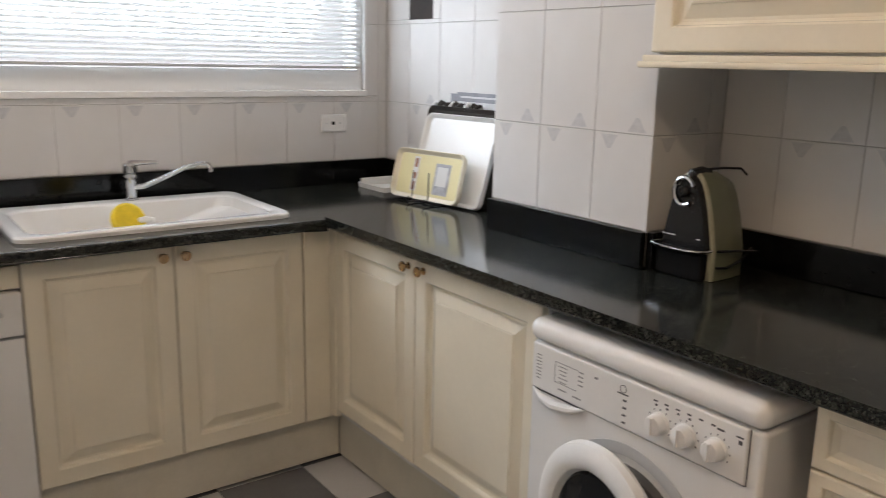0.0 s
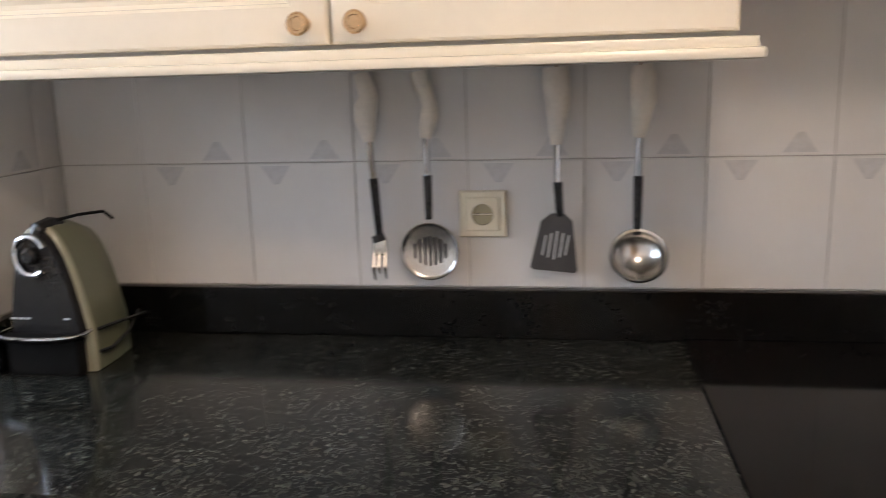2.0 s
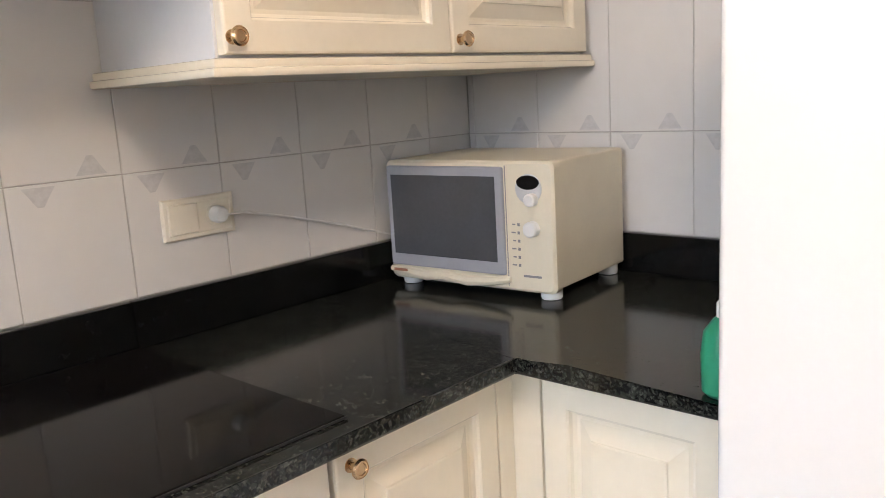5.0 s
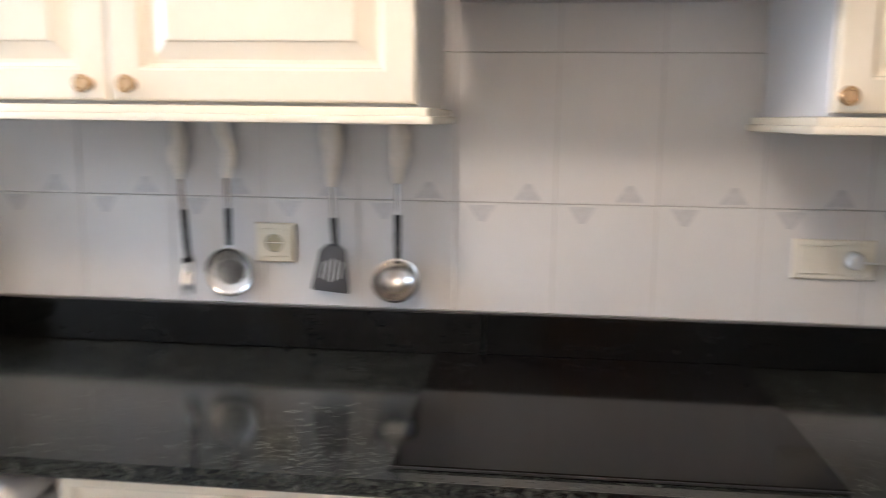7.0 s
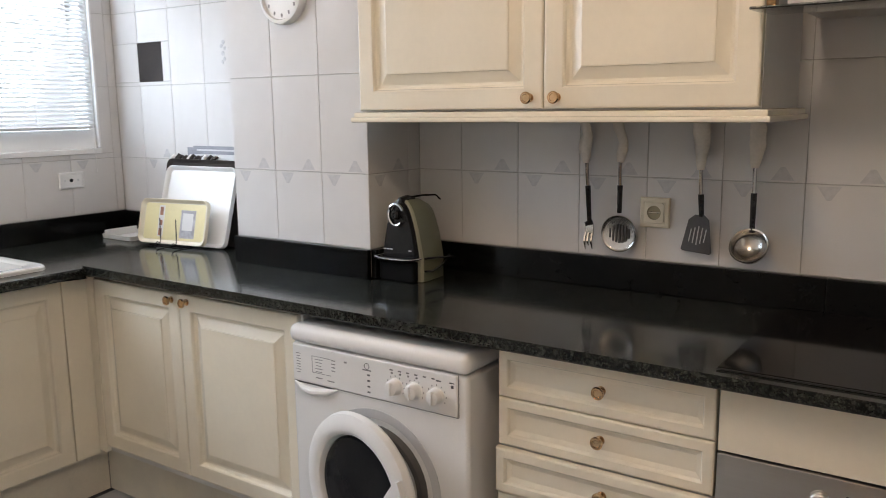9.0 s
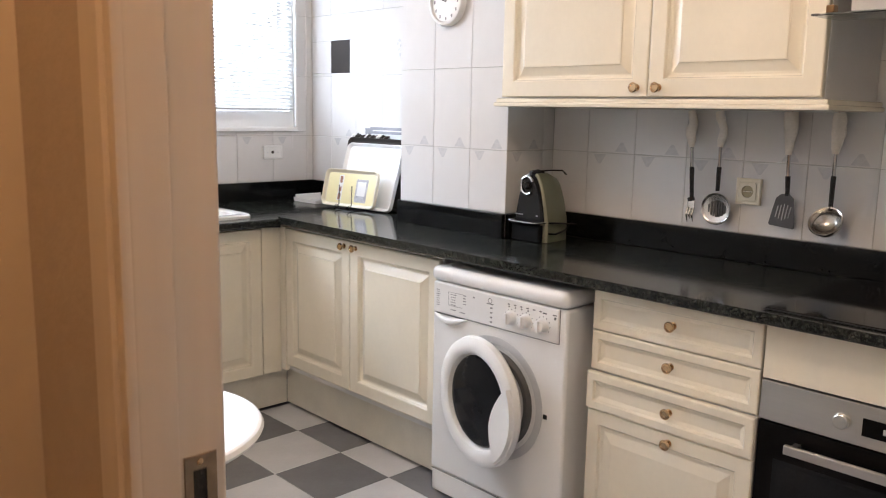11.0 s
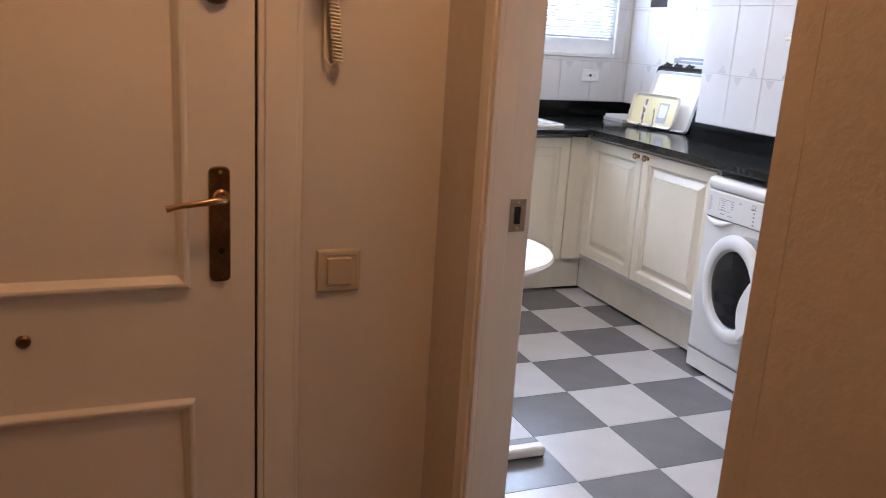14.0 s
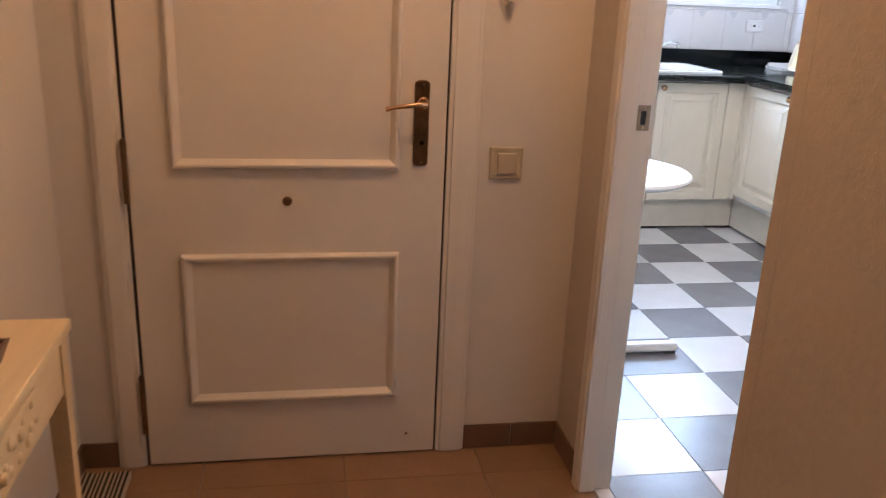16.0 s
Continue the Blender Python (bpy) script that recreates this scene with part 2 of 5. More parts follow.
# backdrop that emits light itself, added to send brightness in through the blind
GLOWPANEL = material("pale_glow_panel", (0.75, 0.75, 0.74), 0.8)
GLOWPANEL.node_tree.nodes["Principled BSDF"].inputs["Emission Color"].default_value = (0.82, 0.91, 1.0, 1)
GLOWPANEL.node_tree.nodes["Principled BSDF"].inputs["Emission Strength"].default_value = 1.0

# ---- shapes ----
ORIGIN = {}


def thing(name, place, label, category, group="", kind=""):
    ob = new(name)
    ob.empty_display_size = 0.05
    ob.location = place
    ORIGIN[ob] = Vector(place)
    return tagged(ob, label, category, group, kind)


def finish(name, bm, mat, smooth=35):
    bmesh.ops.recalc_face_normals(bm, faces=bm.faces)
    mesh = bpy.data.meshes.new(name)
    bm.to_mesh(mesh)
    bm.free()
    for m in (mat if isinstance(mat, (list, tuple)) else [mat]):
        mesh.materials.append(m)
    if smooth:
        mesh.polygons.foreach_set("use_smooth", [True] * len(mesh.polygons))
        mesh.set_sharp_from_angle(angle=radians(smooth))
    return mesh


def flat_faces(ob):
    """Keeps the large faces flat beside rounded edges."""
    w = ob.modifiers.new("weighted_normal", "WEIGHTED_NORMAL")
    w.keep_sharp = True


def part(name, bm, mat, parent, label="", smooth=35):
    """Links a bmesh, drawn in world metres, as one mesh under a thing or a part."""
    o = ORIGIN[parent]
    bmesh.ops.translate(bm, vec=-o, verts=bm.verts)
    ob = new(name, finish(name, bm, mat, smooth))
    ob.parent = parent
    ORIGIN[ob] = o
    if smooth:
        flat_faces(ob)
    return tagged(ob, label)


def solid(name, bm, mat, label="", category="", kind="structure", smooth=35):
    ob = new(name, finish(name, bm, mat, smooth))
    ORIGIN[ob] = Vector((0, 0, 0))
    if smooth:
        flat_faces(ob)
    return tagged(ob, label, category, kind=kind)


def box(x0, x1, y0, y1, z0, z1, bevel=0.0, into=None, segs=2):
    bm = bmesh.new()
    r = bmesh.ops.create_cube(bm, size=1)
    sx, sy, sz = abs(x1 - x0), abs(y1 - y0), abs(z1 - z0)
    bmesh.ops.scale(bm, vec=(sx, sy, sz), verts=r["verts"])
    bmesh.ops.translate(bm, vec=((x0 + x1) / 2, (y0 + y1) / 2, (z0 + z1) / 2), verts=r["verts"])
    if bevel:
        bmesh.ops.bevel(bm, geom=bm.edges[:], offset=min(bevel, 0.45 * min(sx, sy, sz)), segments=segs, profile=0.5, affect="EDGES")
    return join(into, bm)


def join(into, bm):
    if into is None:
        return bm
    mesh = bpy.data.meshes.new("join")
    bm.to_mesh(mesh)
    bm.free()
    into.from_mesh(mesh)
    bpy.data.meshes.remove(mesh)
    return into


def turned(profile, m, segs=24, into=None, closed=True):
    """A solid of revolution about z from rows of radius and height, set by the matrix m."""
    bm = bmesh.new()
    rings = []
    for r, h in profile:
        if r < 1e-6:
            rings.append([bm.verts.new(m @ Vector((0, 0, h)))])
        else:
            rings.append([bm.verts.new(m @ Vector((r * math.cos(2 * math.pi * i / segs), r * math.sin(2 * math.pi * i / segs), h))) for i in range(segs)])
    for a, b in zip(rings, rings[1:]):
        for i in range(segs):
            j = (i + 1) % segs
            if len(a) == 1 and len(b) > 1:
                bm.faces.new((a[0], b[i], b[j]))
            elif len(b) == 1 and len(a) > 1:
                bm.faces.new((a[i], a[j], b[0]))
            elif len(a) > 1:
                bm.faces.new((a[i], a[j], b[j], b[i]))
    for ring in (rings[0], rings[-1]):
        if closed and len(ring) > 1:
            bm.faces.new(ring)
    return join(into, bm)


def tube(points, radius, segs=8, into=None):
    bm = bmesh.new()
    pts = [Vector(p) for p in points]
    rings, side = [], None
    for i, p in enumerate(pts):
        d = (pts[min(i + 1, len(pts) - 1)] - pts[max(i - 1, 0)]).normalized()
        if side is None:
            side = d.orthogonal().normalized()
        side = (side - d * side.dot(d)).normalized()
        up = d.cross(side)
        r = radius[i] if isinstance(radius, (list, tuple)) else radius
        rings.append([bm.verts.new(p + r * (math.cos(2 * math.pi * k / segs) * side + math.sin(2 * math.pi * k / segs) * up)) for k in range(segs)])
    for a, b in zip(rings, rings[1:]):
        for k in range(segs):
            bm.faces.new((a[k], a[(k + 1) % segs], b[(k + 1) % segs], b[k]))
    bm.faces.new(rings[0])
    bm.faces.new(rings[-1])
    return join(into, bm)


def grid_solid(us, vs, filled, lo, hi, axis):
    """A slab between lo and hi along axis, made of the cells of a grid that are filled: walls with openings, a worktop with a cut-out."""
    bm = bmesh.new()
    cache = {}

    def vert(u, v, w):
        key = (u, v, w)
        if key not in cache:
            p = {"x": (w, u, v), "y": (u, w, v), "z": (u, v, w)}[axis]
            cache[key] = bm.verts.new(p)
        return cache[key]

    def on(i, j):
        return 0 <= i < len(us) - 1 and 0 <= j < len(vs) - 1 and filled(0.5 * (us[i] + us[i + 1]), 0.5 * (vs[j] + vs[j + 1]))

    for i in range(len(us) - 1):
        for j in range(len(vs) - 1):
            if not on(i, j):
                continue
            u0, u1, v0, v1 = us[i], us[i + 1], vs[j], vs[j + 1]
            for w in (lo, hi):
                bm.faces.new((vert(u0, v0, w), vert(u1, v0, w), vert(u1, v1, w), vert(u0, v1, w)))
            for di, dj, a, b in ((-1, 0, (u0, v0), (u0, v1)), (1, 0, (u1, v0), (u1, v1)), (0, -1, (u0, v0), (u1, v0)), (0, 1, (u0, v1), (u1, v1))):
                if not on(i + di, j + dj):
                    bm.faces.new((vert(*a, lo), vert(*b, lo), vert(*b, hi), vert(*a, hi)))
    return bm


def nested(origin, u, v, d, w, h, rings, into=None):
    """A front of width w along u and height h along v: rows of (inset, depth along d), lofted from the back to the middle."""
    bm = bmesh.new()
    o, u, v, d = Vector(origin), Vector(u), Vector(v), Vector(d)
    made = []
    for inset, depth in rings:
        a = min(inset, 0.48 * w, 0.48 * h)
        made.append([bm.verts.new(o + u * x + v * y + d * depth) for x, y in ((a, a), (w - a, a), (w - a, h - a), (a, h - a))])
    for p, q in zip(made, made[1:]):
        for i in range(4):
            bm.faces.new((p[i], p[(i + 1) % 4], q[(i + 1) % 4], q[i]))
    bm.faces.new(made[0])
    bm.faces.new(made[-1])
    return join(into, bm)


RAISED = [(0, 0), (0, 0.016), (0.0015, 0.0195), (0.005, 0.021), (0.052, 0.021), (0.056, 0.0175), (0.058, 0.0095), (0.064, 0.0045), (0.071, 0.0045), (0.100, 0.0170), (0.1015, 0.0205), (0.105, 0.0215)]
DRAWER = [(0, 0), (0, 0.016), (0.0015, 0.0195), (0.005, 0.021), (0.024, 0.021), (0.027, 0.0185), (0.030, 0.013), (0.042, 0.0085), (0.045, 0.0085)]
X, Y, Z = Vector((1, 0, 0)), Vector((0, 1, 0)), Vector((0, 0, 1))


def knob(place, out, parent):
    m = Matrix.Translation(place) @ Vector(out).to_track_quat("Z", "Y").to_matrix().to_4x4()
    prof = [(0.0115, 0), (0.0115, 0.002), (0.006, 0.004), (0.0055, 0.012), (0.010, 0.016), (0.0155, 0.020), (0.0160, 0.023), (0.0135, 0.0265), (0.0135, 0.0255), (0.0095, 0.0262), (0.0085, 0.0245), (0, 0.024)]
    return part("knob", turned(prof, m, 20), BRASS, parent, "small round polished brass knob")


def front(name, origin, u, v, d, w, h, parent, rings=RAISED, knob_at=None):
    """A cabinet or drawer front with its knob, knob_at in metres along u and v."""
    door = part(name, nested(origin, u, v, d, w, h, rings), CREAM, parent, smooth=12)
    if knob_at:
        p = Vector(origin) + Vector(u) * knob_at[0] + Vector(v) * knob_at[1] + Vector(d) * 0.0205
        knob(p, d, door)
    return door

# ---- structure ----
EAST, NORTH, SOUTH, WEST = 1.96, 3.13, -1.50, -0.335
HALLSIDE = -0.372
HALLFACE, HALLNORTH, HALLWEST, HALLSOUTH, CEIL = -0.41, 0.23, -1.81, -3.4, 2.5
DOOR_S, DOOR_N = -0.668, -0.03
TH, JOINT = 0.008, 0.0028   # tile thickness; depth of the wall joints

solid("floor_kitchen", box(-0.375, 2.1, -1.65, 3.3, -0.12, -TH), GROUT, "grey cement bed under the kitchen floor tiles", "floor")
solid("floor_hall", box(-2.0, -0.375, -3.55, 0.4, -0.12, -TH), BROWNGROUT, "brown cement bed under the hall floor tiles", "floor")
solid("ceiling_kitchen", box(-0.40, 2.1, -1.65, 3.3, CEIL, CEIL + 0.12), PLASTER, "plain white plaster kitchen ceiling", "ceiling")
solid("ceiling_hall", box(-2.0, -0.40, -3.55, 0.4, CEIL, CEIL + 0.12), PLASTER, "plain white plaster hall ceiling", "ceiling")
wall_east = solid("wall_east", box(EAST + JOINT, 2.1, -1.65, 3.3, 0, CEIL), GROUT, "kitchen wall behind white glazed tiles and cabinets", "wall")
wx0, wx1, wz0, wz1 = WINDOW
wall_north = solid("wall_north", grid_solid([-0.335, wx0, wx1, EAST + JOINT], [0, wz0, wz1, CEIL], lambda u, v: not (wx0 < u < wx1 and wz0 < v < wz1), NORTH + JOINT, 3.3, "y"), GROUT, "tiled kitchen wall with a wide window above the sink", "wall")
wall_south = solid("wall_south", box(WEST, EAST + JOINT, -1.65, SOUTH - JOINT, 0, CEIL), GROUT, "tiled end wall of the kitchen behind the microwave", "wall")
solid("wall_doorway", box(HALLSIDE, WEST, -3.4, DOOR_S - 0.042, 0, CEIL), STIPPLE, "stippled plaster hall wall beside the kitchen doorway", "wall")
solid("wall_west", grid_solid([DOOR_S - 0.03, DOOR_N + 0.03, 3.3], [0, 2.09, CEIL], lambda u, v: not (u < DOOR_N + 0.03 and v < 2.09), HALLFACE, WEST, "x"), STIPPLE, "stippled plaster partition between hall and kitchen with the doorway", "wall")
solid("wall_hall_north", grid_solid([-2.0, -1.632, -0.792, HALLFACE], [0, 2.09, CEIL], lambda u, v: not (-1.632 < u < -0.792 and v < 2.09), HALLNORTH, HALLNORTH + 0.17, "y"), PLASTER, "smooth white hall wall round the entrance door", "wall")
solid("wall_stairwell", box(-2.0, HALLFACE, HALLNORTH + 0.18, HALLNORTH + 0.22, 0, CEIL), PLASTER, "plain wall closing the space behind the entrance door", "wall")
solid("wall_hall_west", box(-2.0, HALLWEST, -3.4, HALLNORTH, 0, CEIL), PLASTER, "smooth white hall wall beside the console table", "wall")
solid("wall_hall_south", box(-2.0, -0.335, -3.55, -3.4, 0, CEIL), PLASTER, "plain white wall at the end of the hall", "wall")
# unseen sheets added over the partition to set the bounced light
solid("wall_west_lining", box(WEST + 0.0005, WEST + 0.004, 0.06, NORTH + TH, 0, CEIL), BEIGEWALL, "unseen beige wall lining behind the round table, toned for bounced light", "wall")
solid("wall_west_lining_2", box(WEST + 0.0005, WEST + 0.004, SOUTH - TH, DOOR_S - 0.08, 0, CEIL), BEIGEWALL, "unseen beige wall lining beside the doorway, toned for bounced light", "wall")
# tiled pillar between sink corner and wall units
PX, PY0, PY1 = 1.68, 1.425, 2.05
pillar = solid("pillar", box(PX + JOINT, EAST + JOINT, PY0 + JOINT, PY1 - JOINT, 0.93, CEIL), GROUT, "square kitchen pillar faced with white glazed tiles", "pillar")

# window with its frame, panes and blind
window = thing("window_1", ((wx0 + wx1) / 2, NORTH, wz0), "wide white aluminium window in bright daylight above the sink", "window", kind="structure")
part("window_frame", grid_solid([wx0, wx0 + 0.05, wx1 - 0.03, wx1], [wz0, wz0 + 0.095, wz1 - 0.06, wz1],
     lambda u, v: v < wz0 + 0.095 or v > wz1 - 0.06 or u < wx0 + 0.05 or u > wx1 - 0.03, NORTH + 0.012, NORTH + 0.075, "y"), ENAMEL, window, "white aluminium frame")
part("window_sill", box(wx0 - 0.0, wx1 + 0.012, NORTH - 0.012, NORTH + 0.010, wz0 - 0.012, wz0 + 0.012, 0.003), ENAMEL, window)
part("frame_edge", box(wx1, wx1 + 0.012, NORTH - 0.010, NORTH + 0.010, wz0 + 0.014, wz1, 0.003), ENAMEL, window)
for x0, x1 in ((wx0 + 0.05, wx1 - 0.03),):
    pane = part("pane", box(x0, x1, NORTH + 0.045, NORTH + 0.049, wz0 + 0.095, wz1 - 0.06), PANE, window)
    pane.visible_shadow = False

blind = thing("venetian_blind", (0.95, NORTH - 0.02, 2.28), "white venetian blind lowered over the window, slats half open", "blind")
bx0, bx1 = wx0 + 0.02, 1.818
part("head_rail", box(bx0, bx1, NORTH - 0.035, NORTH - 0.006, 2.27, 2.30, 0.003), WHITEPLASTIC, blind)
part("bottom_rail", box(bx0, bx1, NORTH - 0.032, NORTH - 0.012, 1.400, 1.411, 0.003), PALEGREY, blind)


def slat_mesh(length):
    bm = bmesh.new()
    n, tilt, wide = 4, radians(34), 0.025
    rows = []
    for k in range(n + 1):
        s = (k / n - 0.5) * wide
        c = 0.0022 * (1 - (2 * k / n - 1) ** 2)
        y, z = s * math.cos(tilt) - c * math.sin(tilt), -s * math.sin(tilt) * -1 + c * math.cos(tilt)
        rows.append((bm.verts.new((-length / 2, y, z)), bm.verts.new((length / 2, y, z))))
    for a, b in zip(rows, rows[1:]):
        bm.faces.new((a[0], a[1], b[1], b[0]))
    bmesh.ops.solidify(bm, geom=bm.faces[:], thickness=0.0006)
    return finish("slat", bm, SLAT)


slat = slat_mesh(bx1 - bx0)
z = 1.425
while z < 2.262:
    ob = new("slat", slat)
    ob.parent = blind
    ob.location = Vector(((bx0 + bx1) / 2, NORTH - 0.021, z)) - ORIGIN[blind]
    z += 0.0185
for x in (0.10, 0.80, 1.55):
    part("ladder_cord", tube([(x, NORTH - 0.034, 1.405), (x, NORTH - 0.034, 2.27)], 0.0012, 5), WHITEPLASTIC, blind)
part("pull_cord", tube([(1.806, NORTH - 0.036, 1.20), (1.806, NORTH - 0.036, 2.27)], 0.0013, 5), WHITEPLASTIC, blind)
# added glowing panel, no real building
solid("backdrop", box(-1.5, 3.6, 5.2, 5.25, -0.5, 3.6), GLOWPANEL, "pale glowing panel added outside the window", "backdrop")

# kitchen doorway lining
lining = thing("door_frame_kitchen", (-0.37, DOOR_N, 0), "white painted wooden door frame of the kitchen doorway", "door frame", kind="structure")
part("jamb", box(-0.418, -0.326, DOOR_N, DOOR_N + 0.028, 0, 2.085, 0.003), TRIMPAINT, lining)
part("jamb", box(-0.3723, -0.326, DOOR_S - 0.042, DOOR_S, 0, 2.085, 0.0015, segs=2), STIPPLE, lining)
part("head_jamb", box(-0.418, -0.326, DOOR_S, DOOR_N, 2.057, 2.085, 0.003), TRIMPAINT, lining)
part("door_stop", box(-0.414, -0.375, DOOR_N - 0.012, DOOR_N - 0.0005, 0, 2.056, 0.004), TRIMPAINT, lining)


def architrave(y0, y1, x_face, out, z1, parent):
    s = 1 if out > 0 else -1
    bm = box(x_face, x_face + s * 0.012, y0, y1, 0, z1, 0.004)
    box(x_face + s * 0.008, x_face + s * 0.018, y0 + 0.012, y1 - 0.014, 0, z1 - 0.01, 0.005, bm)
    return part("architrave", bm, TRIMPAINT, parent)


architrave(DOOR_N - 0.012, DOOR_N + 0.055, HALLFACE - 0.001, -1, 2.13, lining)
part("architrave", box(-0.425, HALLFACE - 0.001, DOOR_S - 0.03, DOOR_N - 0.013, 2.065, 2.13, 0.004), TRIMPAINT, lining)
architrave(DOOR_N + 0.004, DOOR_N + 0.070, WEST + 0.001, 1, 2.13, lining)
architrave(DOOR_S - 0.070, DOOR_S - 0.004, WEST + 0.001, 1, 2.13, lining)
strike = part("strike_plate", grid_solid([-0.368, -0.360, -0.346, -0.336], [1.030, 1.044, 1.078, 1.092], lambda u, v: not (-0.360 < u < -0.346 and 1.044 < v < 1.078), DOOR_N - 0.0022, DOOR_N + 0.001, "y"), WORNPLATE, lining, "worn steel strike plate with a dark latch hole")
part("latch_hole", box(-0.360, -0.346, DOOR_N - 0.0012, DOOR_N - 0.0002, 1.044, 1.078), BLACKPLASTIC, strike)
for zz in (1.037, 1.085):
    part("screw", turned([(0.0035, 0), (0.0035, 0.0008), (0.002, 0.0014), (0, 0.0014)], Matrix.Translation((-0.353, DOOR_N - 0.0022, zz)) @ Matrix.Rotation(radians(90), 4, "X"), 10), BRASS, strike)

# entrance door
dx0, dx1, dy = -1.622, -0.8005, 0.215
entrance = thing("door_1", (dx0, dy, 0), "closed white painted entrance door with moulded panels", "door", kind="structure")
part("leaf", box(dx0, dx1, dy, dy + 0.045, 0.006, 2.06, 0.002), DOORPAINT, entrance)


def moulding(x0, x1, z0, z1, parent):
    bm = bmesh.new()
    rings = [(-0.002, 0), (-0.0015, 0.009), (0.001, 0.014), (0.005, 0.0165), (0.010, 0.0155), (0.014, 0.011), (0.018, 0.006), (0.021, 0.004), (0.023, 0.0)]
    loops = []
    for inset, depth in rings:
        loops.append([bm.verts.new((x, dy - depth - 0.0002, zz)) for x, zz in ((x0 + inset, z0 + inset), (x1 - inset, z0 + inset), (x1 - inset, z1 - inset), (x0 + inset, z1 - inset))])
    for p, q in zip(loops, loops[1:]):
        for i in range(4):
            bm.faces.new((p[i], p[(i + 1) % 4], q[(i + 1) % 4], q[i]))
    return part("panel_moulding", bm, DOORPAINT, parent)


moulding(-1.510, -0.927, 0.879, 1.93, entrance)
moulding(-1.500, -0.922, 0.203, 0.640, entrance)
bm = bmesh.new()
edge = [(0.020 * math.copysign(abs(math.cos(radians(a))) ** 0.6, math.cos(radians(a))), (0.102 if a < 180 else -0.102) + 0.012 * math.sin(radians(a))) for a in range(0, 360, 15)]
rims = [[bm.verts.new((-0.868 + s * u, dy - d, 1.000 + v * (1 - (1 - s) * 0.18))) for u, v in edge] for s, d in ((1, 0), (1, 0.005), (0.92, 0.0075), (0.80, 0.008))]
for p, q in zip(rims, rims[1:]):
    for i in range(len(p)):
        bm.faces.new((p[i], p[(i + 1) % len(p)], q[(i + 1) % len(p)], q[i]))
bm.faces.new(rims[0])
bm.faces.new(rims[-1])
handle = part("handle_plate", bm, OLDBRASS, entrance, "long aged brass handle plate")
turn_y = Matrix.Rotation(radians(90), 4, "X")
part("lever", tube([(-0.866, dy - 0.006, 1.056), (-0.866, dy - 0.045, 1.056), (-0.880, dy - 0.052, 1.057), (-0.915, dy - 0.052, 1.052), (-0.945, dy - 0.050, 1.048), (-0.968, dy - 0.048, 1.042)], [0.009, 0.0075, 0.007, 0.0062, 0.0055, 0.0065], 12), BRASS, handle, "curved polished brass lever handle")
part("lever_rose", turned([(0.016, 0), (0.016, 0.006), (0.012, 0.010), (0, 0.010)], Matrix.Translation((-0.866, dy - 0.008, 1.056)) @ turn_y, 20), BRASS, handle)
part("keyhole", turned([(0.006, 0), (0.006, 0.001), (0, 0.001)], Matrix.Translation((-0.866, dy - 0.008, 0.949)) @ turn_y, 14), BLACKPLASTIC, handle)
for zz in (1.104, 0.896):
    part("screw", turned([(0.004, 0), (0.004, 0.001), (0, 0.0014)], Matrix.Translation((-0.866, dy - 0.008, zz)) @ turn_y, 10), BRASS, handle)
lock = part("round_lock", turned([(0.030, 0), (0.030, 0.008), (0.026, 0.014), (0.018, 0.016), (0.016, 0.022), (0, 0.022)], Matrix.Translation((-0.870, dy, 1.440)) @ turn_y, 28), OLDBRASS, entrance, "round brass security lock")
part("lock_core", turned([(0.011, 0), (0.011, 0.004), (0, 0.004)], Matrix.Translation((-0.870, dy - 0.022, 1.440)) @ turn_y, 18), BRASS, lock)
part("door_bolt", turned([(0.013, 0), (0.013, 0.003), (0.009, 0.008), (0, 0.009)], Matrix.Translation((-1.222, dy, 0.788)) @ turn_y, 18), OLDBRASS, entrance, "small round brown metal bolt head")
part("door_bolt", turned([(0.004, 0), (0.004, 0.0015), (0, 0.002)], Matrix.Translation((-0.885, dy, 0.067)) @ turn_y, 12), OLDBRASS, entrance)
for z0, z1 in ((0.115, 0.285), (0.785, 0.945), (1.62, 1.78)):
    bm = turned([(0.008, 0), (0.008, z1 - z0), (0.005, z1 - z0 + 0.008), (0, z1 - z0 + 0.008)], Matrix.Translation((dx0 - 0.005, dy - 0.008, z0)), 12)
    part("hinge", bm, OLDBRASS, entrance, "dark brass barrel hinge")
casing = thing("door_frame_entrance", ((dx0 + dx1) / 2, HALLNORTH, 0), "white painted wooden frame round the entrance door", "door frame", kind="structure")


def upright(x0, x1, y0, parent):
    bm = box(x0, x1, y0 - 0.014, y0 - 0.001, 0, 2.12, 0.004)
    box(x0 + 0.012, x1 - 0.012, y0 - 0.020, y0 - 0.010, 0, 2.11, 0.005, bm)
    return part("architrave", bm, TRIMPAINT, parent)


upright(-0.795, -0.708, HALLNORTH, casing)
upright(-1.706, -1.631, HALLNORTH, casing)
part("architrave", box(-1.706, -0.708, HALLNORTH - 0.016, HALLNORTH - 0.001, 2.07, 2.14, 0.004), TRIMPAINT, casing)
part("rebate", box(-0.7955, -0.7915, HALLNORTH, HALLNORTH + 0.16, 0, 2.07), BROWNWOOD, casing)
part("rebate", box(-1.6325, -1.6285, HALLNORTH, HALLNORTH + 0.16, 0, 2.07), BROWNWOOD, casing)


# ---- kitchen furniture ----
FX, KX = 1.366, 1.40   # backs of the east fronts; kickboard
base = thing("base_cabinet", (1.65, 1.95, 0), "cream base cabinet with two raised-panel doors", "cabinet")
part("body", box(FX, 1.93, 1.432, 2.48, 0.20, 0.892), CARCASS, base)
